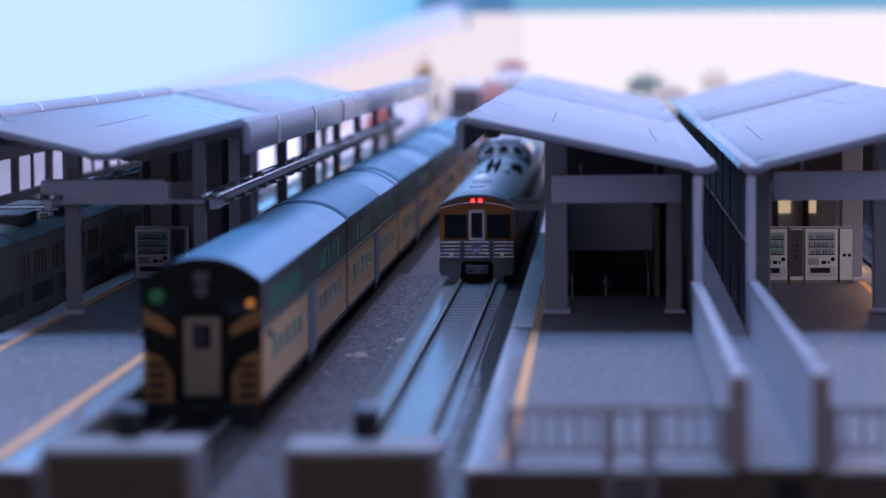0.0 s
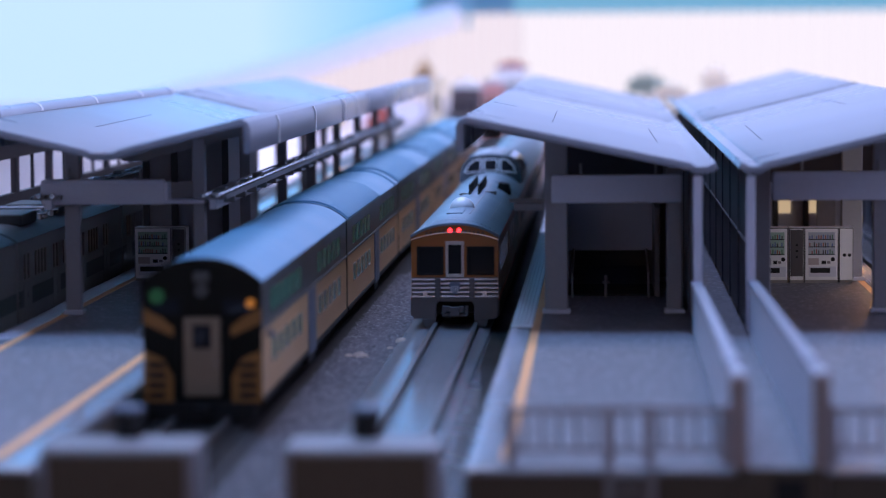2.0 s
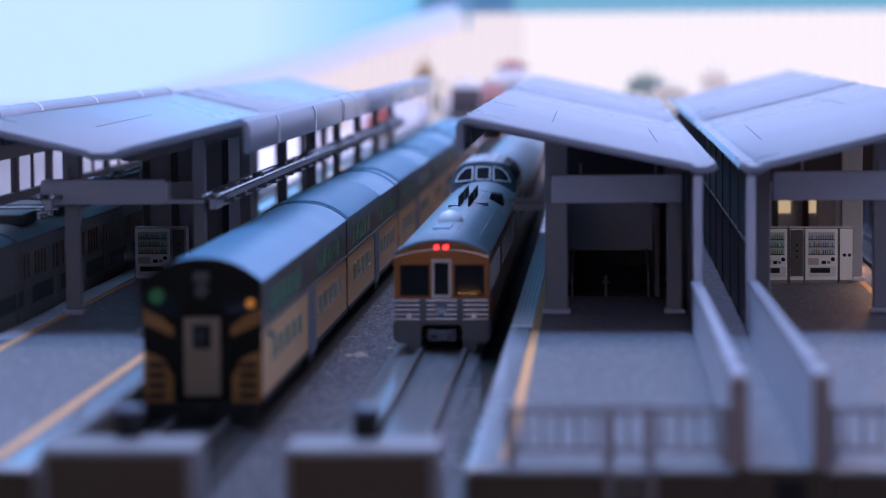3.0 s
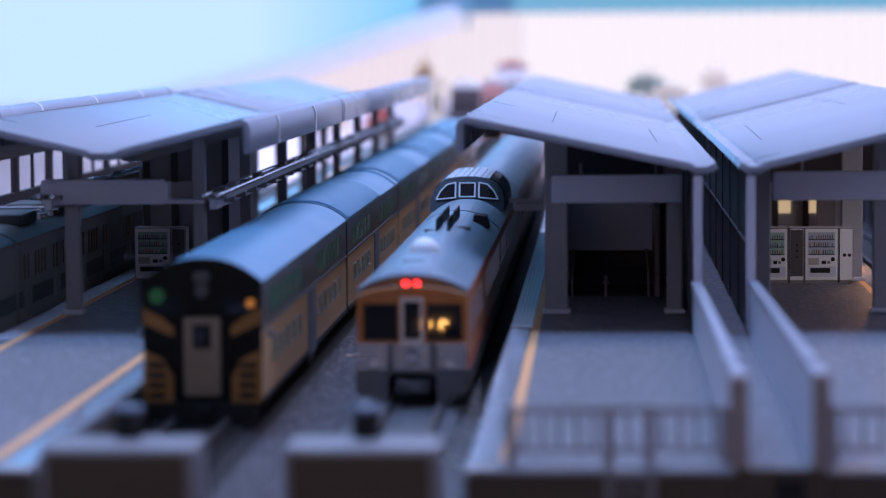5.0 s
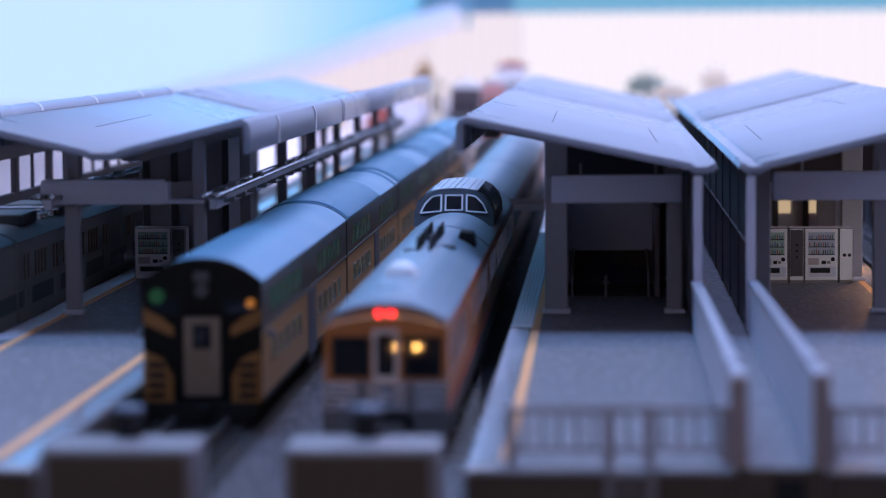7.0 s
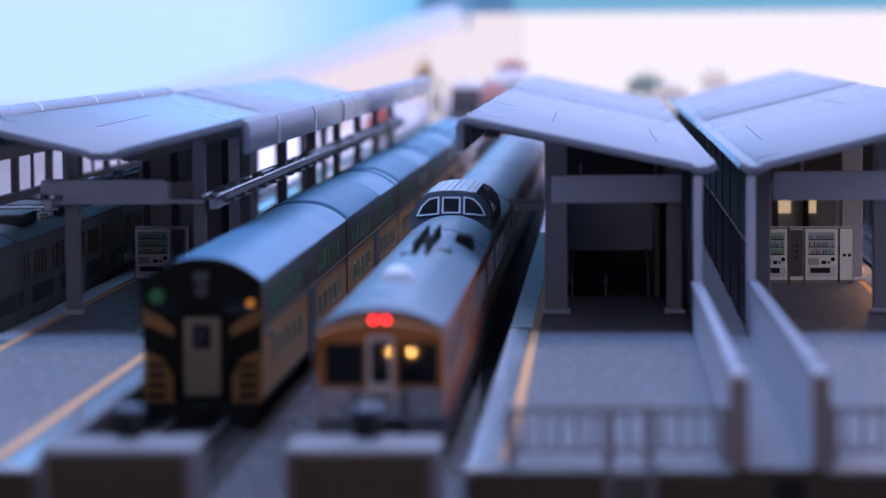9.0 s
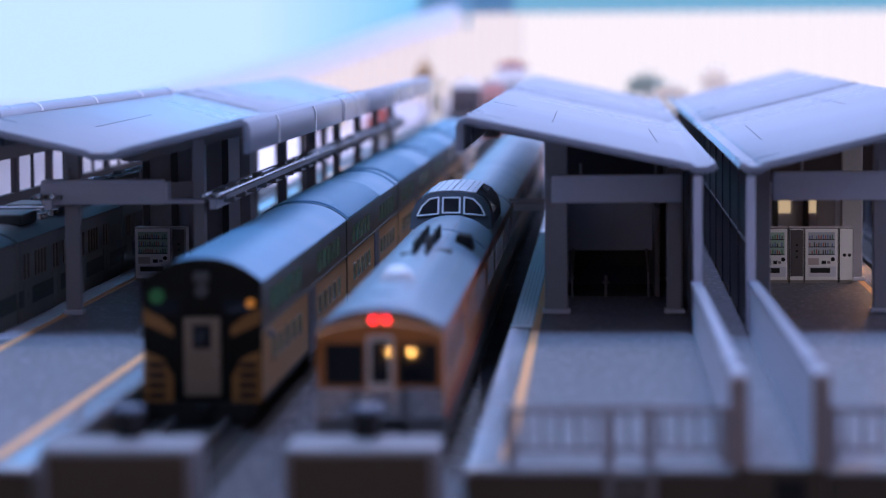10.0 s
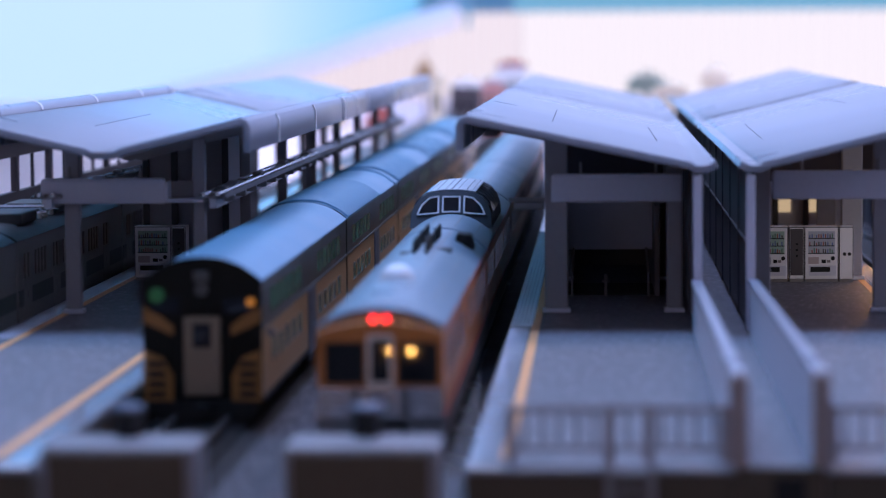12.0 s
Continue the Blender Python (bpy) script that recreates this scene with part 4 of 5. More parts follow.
def fence(x0, x1, y, label, gate=None):
    f = place("fence", x0, y, PT, label, "fence", "platform end fences")
    w = x1 - x0
    part("top_rail", Form().box(0, w, -0.35, 0.35, 7.0, 7.9), FENCEPAINT, f, bevel=0.1)
    part("bottom_rail", Form().box(0, w, -0.35, 0.35, 1.7, 2.4), FENCEPAINT, f, bevel=0.1)
    posts = [0.3, w - 0.3] + (list(gate) if gate else [])
    for p in posts:
        part("post", Form().box(p - 0.75, p + 0.75, -0.6, 0.6, 0, 8.1), FENCEPAINT, f, bevel=0.1)
    k = 2.2
    bar = Form().box(-0.32, 0.32, -0.2, 0.2, 2.3, 7.1).mesh("baluster")
    while k < w - 1:
        if min(abs(k - p) for p in posts) > 1.1:
            o = part("baluster", bar, COPING, f)
            o.location = (k * MM, 0, 0)
        k += 2.35
    return f


FENCEPAINT = mat("brown_grey_fence_paint", (0.29, 0.26, 0.27), 0.55, vary=0.15)


def ladder(x, y):
    l = place("ladder", x, y, BASE, "small grey ladder on the platform end", "ladder")
    for s in (-1, 1):
        part("stringer", Form().box(s * 3.0 - 0.5, s * 3.0 + 0.5, -0.6, 0.4, 0, PT - BASE + 0.4), PLASTIC_DARK, l, bevel=0.1)
    for k in range(4):
        part("rung", Form().box(-2.6, 2.6, -0.5, 0.2, 1.2 + 2 * k, 1.7 + 2 * k), PLASTIC_DARK, l)


POSTBROWN = mat("brownish_post", (0.30, 0.235, 0.22), 0.55, vary=0.2)


def guard_wall(x, y0, y1, z_far, z_near, label):
    g = place("guard_wall", x, y0, BASE, label, "wall", "platform side walls")
    a, b = z_near - BASE, z_far - BASE
    part("panel", Form().along_x([(0, 0), (y1 - y0, 0), (y1 - y0, b - 0.9), (0, a - 0.9)], -0.7, 0.7), PLASTIC, g, bevel=0.1)
    part("coping", Form().along_x([(0, a - 0.9), (y1 - y0, b - 0.9), (y1 - y0, b), (0, a)], -1.1, 1.1), ROOFPANEL, g, bevel=0.25)
    part("end_post", Form().box(-1.2, 1.2, -1.6, 0.0, 0, a - 0.3), POSTBROWN, g, "brownish end post", bevel=0.2)
    return g


def wind_screen(x, side, y0, y1, z1, label):
    """Tall panelled screen under the inner edge of a half canopy."""
    g = place("wind_screen", x, y0, PT, label, "screen", "screens between the platforms")
    h = z1 - PT
    part("front_post", Form().box(-0.9, 0.9, -1.0, 1.0, 0, h), PLASTIC, g, bevel=0.3)
    pitch = 40.0
    n = int((y1 - y0) / pitch)
    pan = Form().box(-0.4, 0.4, 1.3, pitch - 1.3, 0.3, h).mesh("panel", 0.15)
    post = Form().box(-0.75, 0.75, -1.0, 1.0, 0, h).mesh("post", 0.15)
    for k in range(n):
        o = part("panel", pan, SCREEN, g)
        o.location = (0, k * pitch * MM, 0)
        if k:
            o = part("post", post, SCREEN, g)
            o.location = (0, k * pitch * MM, 0)
    for z in (17,):
        part("rail", Form().box(0.4 if side > 0 else -0.8, 0.8 if side > 0 else -0.4, 1.2, y1 - y0, z, z + 0.5), SCREEN, g)
    return g


SCREEN = mat("dark_screen_panel", (0.10, 0.095, 0.105), 0.40, vary=0.12)


def vending_machine(x, y, w, label, drinks=True, tint=(0.30, 0.42, 0.34), dark=False):
    """White cabinet: lit-looking display with three shelves of bottles, coin panel and hatch."""
    v = place("vending_machine", x, y, PT, label, "vending machine", "platform vending machines")
    part("cabinet", Form().box(0, w, 0, 5.5, 0.7, 13.1), WHITE, v, bevel=0.15)
    part("plinth", Form().box(0.2, w - 0.2, 0.3, 5.3, 0, 0.7), PLASTIC_DARK, v)
    part("outline", Form().box(0.05, 0.2, -0.06, 0, 0.8, 13.0).box(w - 0.2, w - 0.05, -0.06, 0, 0.8, 13.0).box(0.2, w - 0.2, -0.06, 0, 12.85, 13.0), BLACK, v)
    if not drinks:
        if dark:
            d = part("dark_panel", Form().box(0.3, w - 0.3, -0.12, 0, 1.6, 12.6), PANELBROWN, v, "dark brown front panel", bevel=0.05)
            for k in range(3):
                part("button", Form().rod((w * 0.5, -0.25, 6.2 + 1.4 * k), (w * 0.5, -0.1, 6.2 + 1.4 * k), 0.3, 10), BLACK, d)
            return v
        for k in (0.38, 0.72):
            part("knob", Form().rod((w * k, -0.25, 6.6), (w * k, 0, 6.6), 0.42, 12), BLACK, v)
        return v
    m = mat("display_" + label.split()[0], tint, 0.3, vary=0.1, bump=0.0)
    d = part("display", Form().box(0.9, w - 0.9, -0.08, 0.05, 6.6, 12.0), m, v, "display window with three drink shelves")
    rng = random.Random(int(x * 7) + 3)
    for k in range(3):
        z = 6.9 + 1.75 * k
        part("shelf", Form().box(0.9, w - 0.9, -0.18, -0.05, z - 0.2, z), BLACK, d)
        n = int((w - 2.2) / 0.5)
        for i in range(n):
            q = 1.1 + i * (w - 2.2) / n
            h = rng.choice((0.7, 0.9, 1.05))
            part("bottle", Form().box(q, q + 0.28, -0.2, -0.05, z, z + h), rng.choice(BOTTLES), d)
    part("poster", Form().box(0.9, w * 0.42, -0.08, 0, 4.3, 5.9), POSTER, v)
    part("coin_panel", Form().box(w * 0.5, w * 0.63, -0.1, 0, 4.5, 5.3), BLACK, v)
    part("note_slot", Form().box(w * 0.66, w * 0.76, -0.1, 0, 4.6, 5.2), PLASTIC_DARK, v)
    part("coin_return", Form().rod((w * 0.83, -0.15, 5.6), (w * 0.83, 0, 5.6), 0.5, 12), BLACK, v)
    h = part("hatch", Form().box(1.0, w - 0.6, -0.14, 0, 1.5, 3.9), PLASTIC, v, bevel=0.05)
    part("hatch_slot", Form().box(1.4, w - 2.0, -0.25, -0.12, 2.4, 3.6), BLACK, h)
    return v


PANELBROWN = mat("dark_brown_panel", (0.06, 0.05, 0.05), 0.4, vary=0.15)
BOTTLES = [mat("bottle_" + k, c, 0.3, vary=0.05, bump=0) for k, c in (("dark", (0.06, 0.05, 0.05)), ("red", (0.3, 0.08, 0.06)), ("green", (0.08, 0.18, 0.1)), ("blue", (0.1, 0.14, 0.3)), ("pale", (0.4, 0.4, 0.38)))]
POSTER = mat("pinkish_poster", (0.42, 0.34, 0.33), 0.5, vary=0.1, bump=0)


def stairwell(x0, x1, y, label):
    """Stair enclosure below the canopy: side parapets, glazed back, upper panel and handrails."""
    s = place("stairwell", (x0 + x1) / 2, y, PT, label, "stairwell")
    w = (x1 - x0) / 2
    for k in (-1, 1):
        part("side_wall", Form().box(k * w - 0.6, k * w + 0.6, 0, 90, 0, 20), PLASTIC_DARK, s, bevel=0.15)
        r = Form().rod((k * (w - 2), -2, 0), (k * (w - 2), -2, 5.2), 0.28, 6).rod((k * (w - 2), -2, 5.2), (k * (w - 2), 40, 9.5), 0.28, 6)
        part("handrail", r, PLASTIC_DARK, s, smooth=True)
    part("back_wall", Form().box(-w, w, 88, 90, 0, 20), PLASTIC_DARK, s)
    part("upper_panel", Form().box(-w, w, 30, 31.2, 8.2, 20.2), PLASTIC, s, bevel=0.2)
    # Dark panel added to fill the roof gap with the shade there.
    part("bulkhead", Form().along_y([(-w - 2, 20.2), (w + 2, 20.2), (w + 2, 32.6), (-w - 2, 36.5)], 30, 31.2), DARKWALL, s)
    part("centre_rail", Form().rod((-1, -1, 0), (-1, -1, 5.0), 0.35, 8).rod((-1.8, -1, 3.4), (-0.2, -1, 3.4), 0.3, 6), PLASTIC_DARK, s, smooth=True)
    # Black plate holds the darkness of the stair opening.
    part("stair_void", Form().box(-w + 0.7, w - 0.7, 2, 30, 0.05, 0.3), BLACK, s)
    return s


# ---- build: setting ----
far_room()
back_town()
track(TRACK_A, "grey sleepered track with nickel rails, running past the platform", 392, 2600, 394, 900, None, 1.3, ends=(-1,))
track(TRACK_B, "sleepered track painted dark for the shade under the parked commuter train", 392, 2600, 394, 700, SHADEBED, 1.55, (), SHADESLEEPER, SHADERAIL)
track(TRACK_C, "grey sleepered track under the dark electric train", 392, 2600, 560, 760, GROUND, 1.55)
track(TRACK_D, "grey sleepered track beyond the second platform", 560, 1800, 600, 700)
platform("platform_west", -120, -78.6, 392, 1300, "grey island platform with yellow safety lines", (-114.4, -85.0), [(-117.5, 560, 760)], (True, True))
platform("platform_middle", -18.6, 18.0, 392, 1300, "grey paved platform with pale coping and yellow line", (-13.3,), [(-16.2, 583, 860)], (True, False))
platform("platform_east", 30.4, 67.0, 392, 1300, "grey paved platform beside the low wall", (61.5,), [(64.5, 583, 760)], (False, True))
f = Form().box(18.2, 30.2, 392, 1300, BASE, 6.6)
tagged(part("gap_floor", f, PLATFORM, bevel=0.2), "grey floor of the gap between two platforms", "floor", kind="structure")
tagged(part("gap_front", Form().box(18.1, 30.1, 390.2, 391.9, BASE, 7.45), FRONTFACE), "dark brown closing panel between platform ends", "wall", kind="structure")

# Black strip put in for the shade between train and platform edge.
tagged(part("drain_channel", Form().along_x([(420, BASE - 1.2), (1300, BASE - 1.2), (1300, BASE + 1.7), (600, BASE + 1.7), (420, BASE - 0.6)], -24.4, -18.7), BLACK, bevel=0.2), "black strip for the shade between track and platform", "drain", kind="structure")
tagged(part("gap_opening", Form().box(23.2, 27.4, 389.9, 390.15, BASE, 6.2), BLACK), "black drain opening in the platform end", "opening", kind="structure")
YS = [612 + 80 * k for k in range(8)]
SECT = [(570, 861), (861, 1175)]
CANOPY_WEST = canopy("canopy", [(-129.4, 43.4), (-129.4, 48.2), (-128.8, 49.6), (-127.4, 50.2), (-102.2, 44.2), (-101.2, 43.6), (-96.8, 43.6), (-95.8, 44.2), (-71.4, 50.2), (-70.0, 49.6), (-69.4, 48.2), (-69.4, 43.4)],
       SECT, 570, [(-112.6, 3.3), (-85.4, 2.6)], YS, "pale grey butterfly platform canopy on slim columns", "platform canopies", {(-112.6, 692)})
CANOPY_MIDDLE = canopy("canopy", [(-28.7, 43.4), (-28.7, 48.4), (-28.2, 49.8), (-26.6, 50.4), (17.6, 41.0), (18.6, 40.3), (20.6, 40.3), (22.4, 41.2)],
       SECT, 572, [(-9.6, 4.9), (15.3, 3.3)], YS, "pale grey half canopy sloping down to a gutter", "platform canopies")
CANOPY_EAST = canopy("canopy", [(27.6, 41.2), (29.2, 40.3), (31.0, 40.3), (31.8, 41.0), (75.6, 51.6), (77.2, 51.0), (77.7, 49.6), (77.7, 44.6)],
       SECT, 572, [(33.8, 3.3), (59.4, 4.9)], YS, "pale grey half canopy rising from a gutter", "platform canopies")


def mould_line(x0, y0, x1, y1, x_ref, z_ref, slope, canopy_of, half=0.09, name="mould_line"):
    """Fine dark scratch in a roof sheet."""
    a = Vector((x0, y0, z_ref + slope * (x0 - x_ref)))
    b = Vector((x1, y1, z_ref + slope * (x1 - x_ref)))
    d = (b - a).normalized()
    side = Vector((-d.y, d.x, 0)) * half
    up = Vector((0, 0, 0.05 if half < 0.5 else 0.24))
    e = canopy_of.location / MM
    v = [p - e for p in (a - side - up, b - side - up, b + side - up, a + side - up, a - side + up, b - side + up, b + side + up, a + side + up)]
    part(name, Form().add(v, [(0, 1, 2, 3), (4, 7, 6, 5), (0, 4, 5, 1), (1, 5, 6, 2), (2, 6, 7, 3), (3, 7, 4, 0)]), BLACK if half < 0.5 else PLASTIC_DARK, canopy_of)


def lip_cover(y0, y1, of):
    """Half-round cover on the outer edge of a canopy roof."""
    e = of.location / MM
    out = [(-128.2 + 2.1 * math.cos(math.pi * k / 10) - e.x, 50.0 + 2.0 * math.sin(math.pi * k / 10) - e.z) for k in range(11)]
    part("lip_cover", Form().along_y(out, y0 - e.y, y1 - e.y), ROOFPANEL, of, smooth=True)
    part("cover_joint", Form().along_y([((x - out[5][0]) * 1.06 + out[5][0], z + 0.1) for x, z in out], y1 - e.y, y1 - e.y + 2.2), WHITE, of, smooth=True)


for a, b in ((572, 648), (650.3, 720), (722.3, 792), (794.3, 850)):
    lip_cover(a, b, CANOPY_WEST)

SLOPE_M = (41.0 - 50.4) / (17.6 + 26.6)
SLOPE_E = (51.6 - 41.0) / (75.6 - 31.8)
mould_line(-10.8, 640, -11.2, 735, -26.6, 50.4, SLOPE_M, CANOPY_MIDDLE)
mould_line(12.5, 655, 12.0, 745, -26.6, 50.4, SLOPE_M, CANOPY_MIDDLE)
mould_line(-26.0, 700, -20.5, 702, -26.6, 50.4, SLOPE_M, CANOPY_MIDDLE)
mould_line(36.5, 665, 37.5, 760, 31.8, 41.0, SLOPE_E, CANOPY_EAST)
mould_line(62.0, 740, 60.0, 830, 31.8, 41.0, SLOPE_E, CANOPY_EAST)
mould_line(-84.5, 660, -84.5, 850, -95.8, 44.2, 6.0 / 24.4, CANOPY_WEST)
for a, b, xr, zr, sl, of in ((31.8, 75.4, 31.8, 41.0, SLOPE_E, CANOPY_EAST), (-127.2, -102.4, -102.2, 44.2, -6.0 / 25.2, CANOPY_WEST), (-95.6, -71.6, -95.8, 44.2, 6.0 / 24.4, CANOPY_WEST)):
    mould_line(a, 861, b, 861, xr, zr, sl, of, 0.8, "joint")
mould_line(-112.5, 640, -113.6, 727, -102.2, 44.2, -6.0 / 25.2, CANOPY_WEST, 0.06)

sign_board(-118.4, -92.0, 607, 31.2, 36.4, "blank lavender-grey hanging sign below the canopy")
sign_board(-10.5, 16.8, 606, 31.2, 36.9, "blank lavender-grey hanging sign between two columns")
sign_board(35.5, 63.0, 606, 31.6, 37.4, "blank lavender-grey hanging sign between two columns")
def sign_bracket(x0, x1, y, z):
    """Open tray that carries a sign's end on the column."""
    b = place("sign_bracket", x0, y, z, "open grey bracket tray between sign and column", "bracket")
    part("tray", Form().box(0, x1 - x0, -1.6, 5, 0, 0.8), PLASTIC, b, bevel=0.15)
    part("back_plate", Form().along_y([(0, 0.8), (x1 - x0 - 2.4, 0.8), (x1 - x0 - 1.2, 4.6), (0, 4.2)], 4.2, 5), PLASTIC_DARK, b, bevel=0.1)
    part("end_stop", Form().box(0, 0.7, -1.6, 4.2, 0.8, 4.4), PLASTIC, b, bevel=0.1)


sign_bracket(-92.0, -83.5, 607, 31.4)
guard_wall(18.5, 393, 570, 17.9, 20.2, "low pale grey wall along the platform edge")
guard_wall(29.7, 393, 570, 17.9, 20.4, "low pale grey wall along the platform edge")
wind_screen(18.9, 1, 572, 1170, 38.4, "tall grey panelled screen beside the gap")
wind_screen(29.3, -1, 572, 1170, 38.4, "tall grey panelled screen beside the gap")


def ballast_bed():
    """Uneven grit between the two tracks."""
    rng = random.Random(5)
    nx, ny, x0, y0, dx, dy = 20, 520, -59.0, 392.0, 0.78, 0.8
    v = [(x0 + i * dx + rng.uniform(-0.2, 0.2), y0 + j * dy + rng.uniform(-0.2, 0.2), BASE + (0.75 if 0 < i < nx else -0.3) + rng.uniform(-0.25, 0.3)) for j in range(ny + 1) for i in range(nx + 1)]
    f = Form().add(v, [(j * (nx + 1) + i, j * (nx + 1) + i + 1, (j + 1) * (nx + 1) + i + 1, (j + 1) * (nx + 1) + i) for j in range(ny) for i in range(nx)])
    tagged(part("ballast", f, GROUND), "grey-brown grit between the two tracks", "ballast", kind="stuff")


ballast_bed()


def pipe_rack(x, y0, y1, z):
    """Long service beam with two pipes below the canopy."""
    r = place("pipe_rack", x, y0, z, "grey service beam with thin pipes below the canopy", "pipe rack")
    L = y1 - y0
    part("beam", Form().box(-0.8, 0.8, 0, L, -1.2, 0.9), PLASTIC, r, bevel=0.15)
    part("tray", Form().along_y([(-3.0, 0.9), (2.8, 0.9), (2.8, 1.9), (2.5, 1.9), (2.5, 1.2), (-2.7, 1.2), (-2.7, 1.9), (-3.0, 1.9)], 0, L), COLUMN, r)
    for dx, dz, wide in ((-1.9, 1.7, 0.45), (-0.6, 1.6, 0.35), (0.9, 1.75, 0.5), (1.9, 1.55, 0.3)):
        part("pipe", Form().rod((dx, 0, dz), (dx, L, dz), wide, 8), SILVER if wide > 0.42 else PLASTIC_DARK, r, smooth=True)
    rng = random.Random(int(abs(x)))
    k = 12.0
    while k < L - 6:
        part("bracket", Form().box(-3.2, 3.0, k - 0.6, k + 0.6, -0.4, 0.9), PLASTIC_DARK, r, bevel=0.1)
        if rng.random() < 0.75:
            a, h = rng.uniform(-1.5, 0.8), rng.uniform(0.7, 1.7)
            part("junction_box", Form().box(a - 1.1, a + 1.1, k + 4, k + rng.uniform(7, 11), 1.3, 1.3 + h), rng.choice((PLASTIC_DARK, COLUMN, PLASTIC)), r, bevel=0.2)
        k += 20.0
    return r


pipe_rack(-81.5, 604, 1170, 31.5)
pipe_rack(-116.5, 604, 1170, 31.5)


def arm_box(x0, x1, y, z0, z1, label):
    a = place("speaker_box", x1, y, z0, label, "box", "boxes on the columns")
    part("box", Form().box(x0 - x1, 0, -2, 2, 0, z1 - z0), PLASTIC_DARK, a, bevel=0.4)
    part("arm", Form().box(x0 - x1 - 1, 0.2, -0.5, 0.5, z1 - z0, z1 - z0 + 0.8), PLASTIC_DARK, a)


def stair_house(x0, x1, y0, y1, h, label, paint, lit=(), windows=(-0.55, 0.0, 0.55)):
    """Closed stair building that fills the height below a canopy."""
    s = place("stair_house", (x0 + x1) / 2, y0, PT, label, "stair building", "stair buildings")
    w = (x1 - x0) / 2
    part("wall", Form().box(-w, w, 0, y1 - y0, 0, h), paint, s, bevel=0.3)
    # Glowing patches imitate warm light reflected on the wall; no lamp inside.
    for k in lit:
        part("warm_glow_patch", Form().box(k - 2.0, k + 2.0, -0.45, 0, h - 5.4, h - 1.4), WARMGLOW, s, "small glowing patch for a warm reflection", bevel=0.1)
    for k in windows:
        q = part("window", Form().box(w * k - w * 0.2, w * k + w * 0.2, -0.3, 0, h * 0.45, h * 0.8), GLASS, s)
        part("frame", Form().box(w * k - w * 0.24, w * k + w * 0.24, -0.5, -0.3, h * 0.8, h * 0.84).box(w * k - w * 0.24, w * k + w * 0.24, -0.5, -0.3, h * 0.41, h * 0.45), PLASTIC, q)
    for k in (-0.98, -0.28, 0.28, 0.98):
        part("pilaster", Form().box(w * k - 0.8, w * k + 0.8, -0.9, 0, 0, h), DARKROOF, s, bevel=0.1)
    return s


def upper_shade_sheet(y):
    """Dark sheeting added to make the shaded roof space under the east canopy, with two small slots of daylight."""
    u = place("roof_shade_sheet", 33.0, y, 27.0, "dark brown sheeting added for the shaded roof space below the canopy", "screen")
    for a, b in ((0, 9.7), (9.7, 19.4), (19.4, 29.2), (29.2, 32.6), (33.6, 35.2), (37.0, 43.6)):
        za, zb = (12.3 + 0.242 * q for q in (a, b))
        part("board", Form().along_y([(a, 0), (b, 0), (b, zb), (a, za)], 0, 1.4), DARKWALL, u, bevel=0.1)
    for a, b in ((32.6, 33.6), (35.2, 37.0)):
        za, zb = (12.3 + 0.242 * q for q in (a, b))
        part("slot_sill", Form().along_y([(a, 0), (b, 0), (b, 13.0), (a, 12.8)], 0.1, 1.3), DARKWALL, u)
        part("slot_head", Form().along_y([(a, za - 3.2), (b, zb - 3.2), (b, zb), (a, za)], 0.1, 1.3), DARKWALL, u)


upper_shade_sheet(770)


def dark_backing(x, y0, y1):
    """Dark boards added for the black area beyond the east platform's track."""
    h = place("dark_backing", x, y0, BASE, "dark brown boards added to blacken the space beside the track", "fence")
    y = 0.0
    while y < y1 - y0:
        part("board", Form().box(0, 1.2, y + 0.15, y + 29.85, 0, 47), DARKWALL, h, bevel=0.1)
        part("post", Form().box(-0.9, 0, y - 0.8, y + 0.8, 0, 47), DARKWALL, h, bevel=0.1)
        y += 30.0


dark_backing(92.5, 700, 1180)


def station_wall():
    """Long dark building front beyond the electric train, with a row of openings."""
    w = place("station_building", -150, 690, BASE, "long dark grey shed with a row of bright openings", "building")
    gaps = [(4 + 46 * k, 46 + 46 * k) for k in range(10)]
    f = Form()
    wall_with_windows(f, 0, 1.5, 0, 470, 0, 43, [(28, 37, gaps)])
    part("wall", f, DARKWALL, w)
    part("cornice", Form().box(-2, 1.2, -1, 471, 43, 44), DARKWALL, w, bevel=0.2)
    for a, b in gaps:
        part("mullion", Form().box(-1.2, -0.4, (a + b) / 2 - 0.5, (a + b) / 2 + 0.5, 28, 37), DARKROOF, w)


station_wall()
WARMGLOW = glow("warm_reflection_glow", (1.0, 0.72, 0.45), 0.5)
stair_house(36.5, 66.0, 790, 960, 15.5, "low closed pale grey stair building below the canopy", PLASTIC, (-2.0, 5.6), ())
# The second block is added to keep window light off the west platform.
stair_house(-112.0, -92.0, 707, 768, 34.0, "tall closed block below the butterfly canopy, added to shade the platform", COLUMN, (), ())
# White board added behind the shed so its openings look bright.
tagged(part("backdrop_1", Form().box(-196, -194, 690, 1400, BASE, 33), WHITE, bevel=0.2), "added white board that brightens the openings of the long dark building", "backdrop board", kind="structure")
arm_box(-18.6, -12.2, 613, 29.3, 31.0, "small grey box on a column arm")


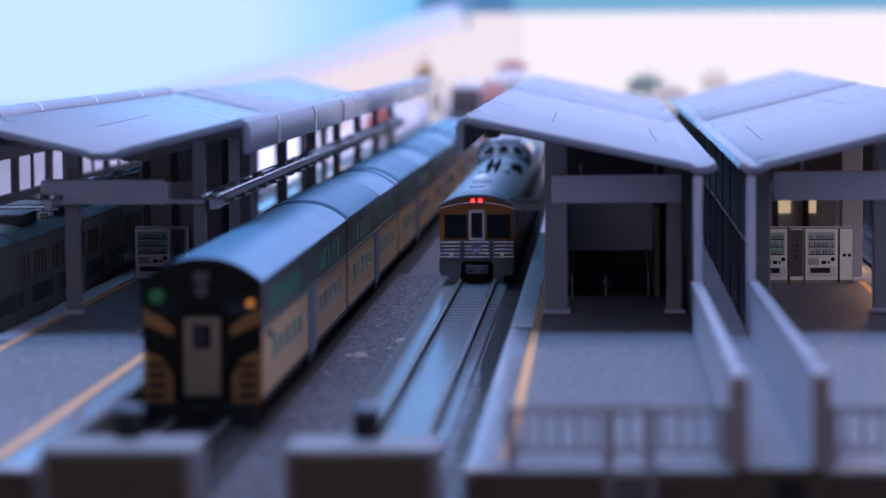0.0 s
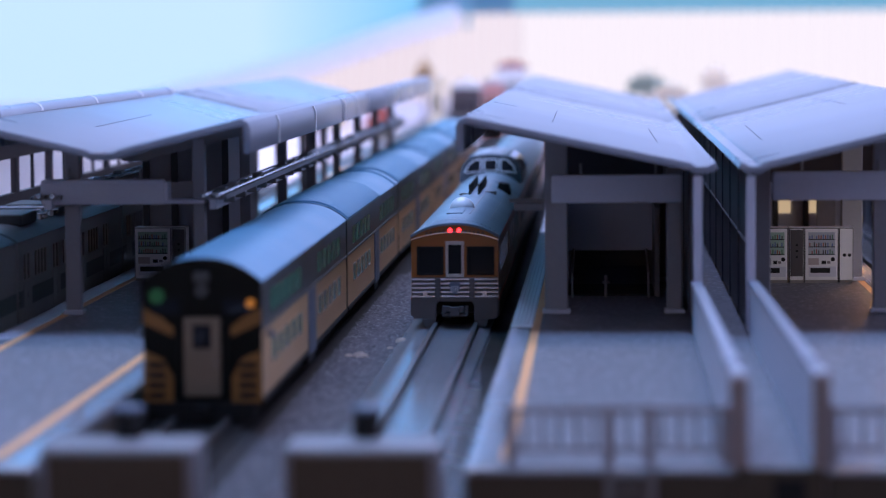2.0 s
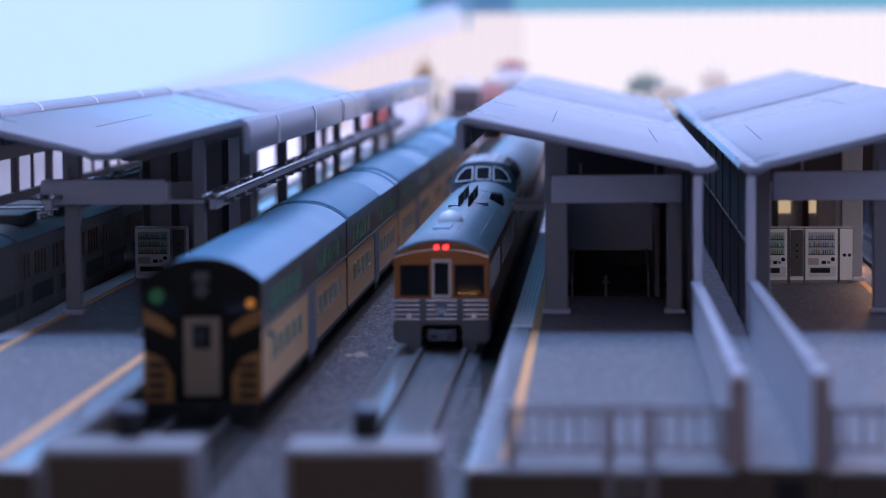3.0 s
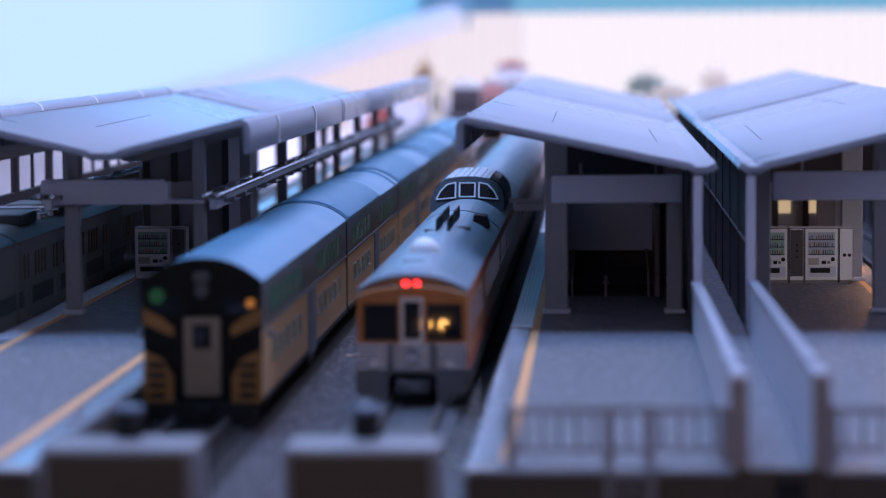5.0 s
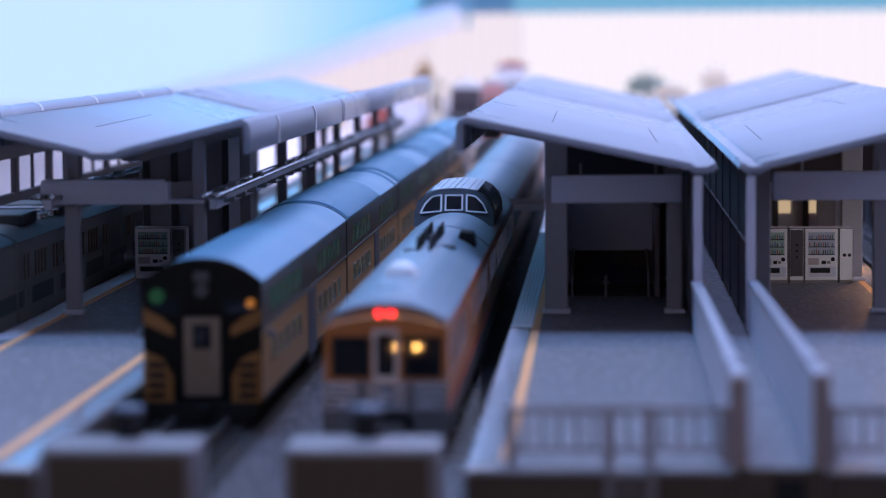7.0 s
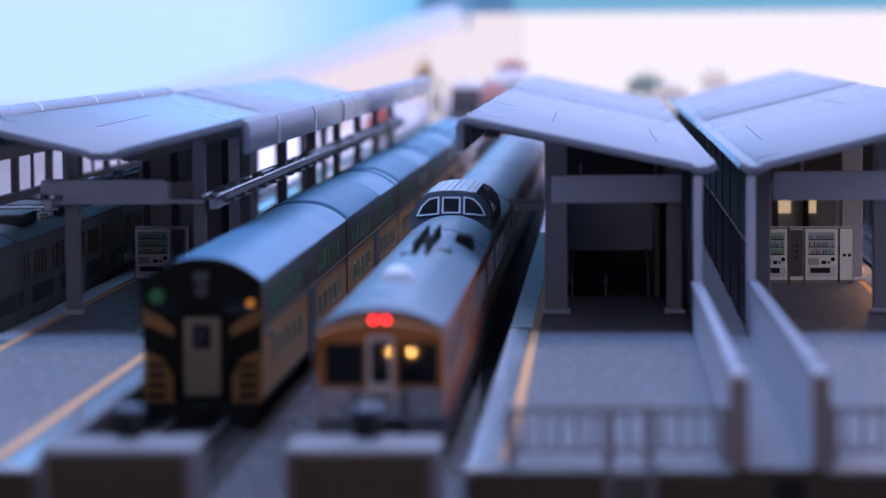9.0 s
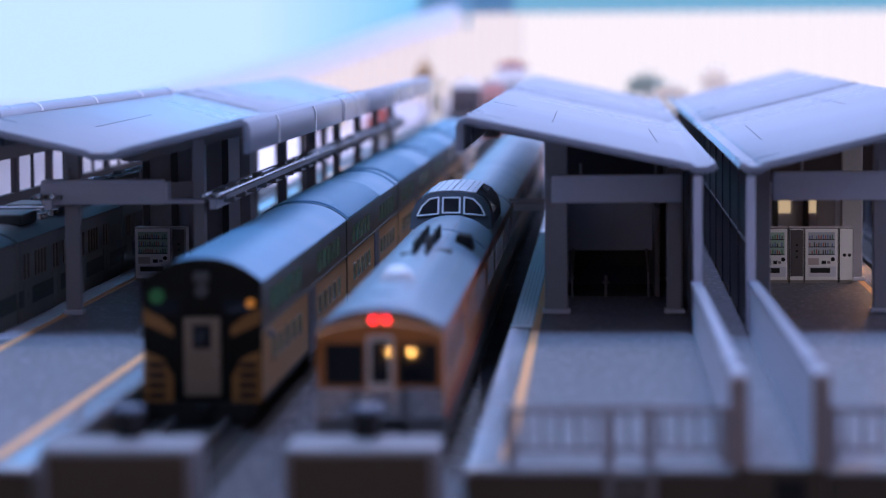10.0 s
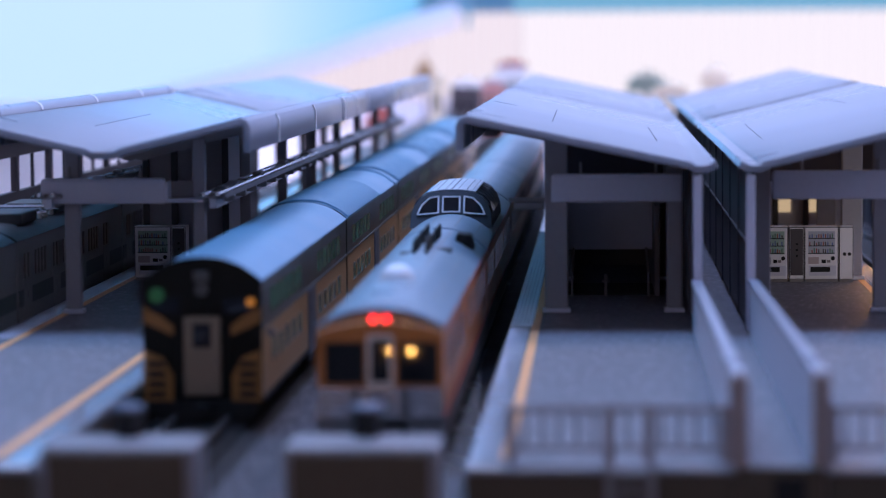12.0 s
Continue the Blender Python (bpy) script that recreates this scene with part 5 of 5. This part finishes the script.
def platform_lamp(x, y, z, label):
    """Slim lamp housing hung from the canopy by two thin straps."""
    l = place("canopy_lamp", x, y, z, label, "lamp", "lamps below the canopies")
    part("housing", Form().along_y([(-1.5, 0), (1.5, 0), (1.2, 1.3), (-1.2, 1.3)], 0, 16), DARKROOF, l, bevel=0.2)
    for k in (2, 14):
        part("strap", Form().box(-0.25, 0.25, k - 0.4, k + 0.4, 1.3, 3.4), PLASTIC_DARK, l)
    return l


for k in range(4):
    platform_lamp(-22.7, 596 + 80 * k, 45.4 - 0.1, "dark slim lamp housing below the canopy edge")

# ---- build: things ----
gallery_car(481, True, "yellow and dark green two-level cab car, parked")
for k in range(1, 5):
    gallery_car(481 + 164.3 * k, False, "yellow and grey two-level commuter car, parked")
commuter_car(470)
commuter_car(604)
commuter_car(738)
buffer_stop(-64.2, 377, "grey buffer stop block with dark front and black post")
buffer_stop(-31.8, 377, "grey buffer stop block with dark front and black post")
fence(-12.8, 17.2, 395, "brown-grey railing across the platform end", gate=(13.7, 19.2))
fence(31.0, 66.0, 395, "brown-grey railing across the platform end")
ladder(3.8, 389.8)
vending_machine(36.9, 684.5, 7.0, "white vending machine with green drink display")
vending_machine(44.1, 684.5, 3.6, "narrow cabinet with a dark panel beside the vending machines", False, dark=True)
vending_machine(47.7, 684.5, 8.0, "white vending machine with bluish drink display", tint=(0.40, 0.42, 0.48))
vending_machine(55.8, 684.5, 3.4, "narrow white cabinet with two dark knobs", False)
vending_machine(-113.1, 695, 9.0, "white vending machine with green drink display, in shade")
vending_machine(-104.0, 695, 3.5, "narrow cabinet with a dark panel beside the vending machine", False, dark=True)
stairwell(-8.6, 12.4, 650, "dark stair enclosure with handrails below the canopy")
for x, y, r in ((-43.6, 627, 1.6), (-50.4, 598, 1.7), (-45.2, 613, 0.9), (-52.8, 600, 0.9)):
    g = Form().cap((0, 0, -0.2), r, r * 0.75, 7, 3)
    rng = random.Random(int(y))
    g.v = [(a * (1 + rng.uniform(-0.25, 0.35)), b * (1 + rng.uniform(-0.3, 0.3)), c) for a, b, c in g.v]
    o = part("pebble", g, STONE, bevel=0.1)
    o.location = (x * MM, y * MM, (BASE + 0.75) * MM)
    tagged(o, "small tan pebble lying on the ballast", "pebble", "loose pebbles")


def motions():
    """The passenger train rolls in and stops; every car keeps its place in the train."""
    face = [(0, -32.6, 755.2), (0.5, -32.6, 725.4), (1, -32.6, 695.6), (1.5, -32.6, 668.1), (2, -32.55, 639.9), (2.5, -32.6, 612.3), (3, -32.7, 588.5),
            (5, -33.1, 502.2), (5.5, -33.25, 486.6), (6, -33.4, 471.4), (6.5, -33.5, 457.8), (7, -33.6, 447.2), (7.5, -33.65, 440.2), (8, -33.7, 437.6), (8.4, -33.7, 437.4), (12, -33.7, 437.4)]
    for k, car in enumerate(TRAIN):
        walk(car, [(t, pose(x * MM, (y + 164.3 * k) * MM, RAILTOP * MM)) for t, x, y in face])


TRAIN = [observation_car(755.2), dome_car(755.2 + 164.3)] + [plain_car(755.2 + 164.3 * k) for k in (2, 3, 4)]
motions()
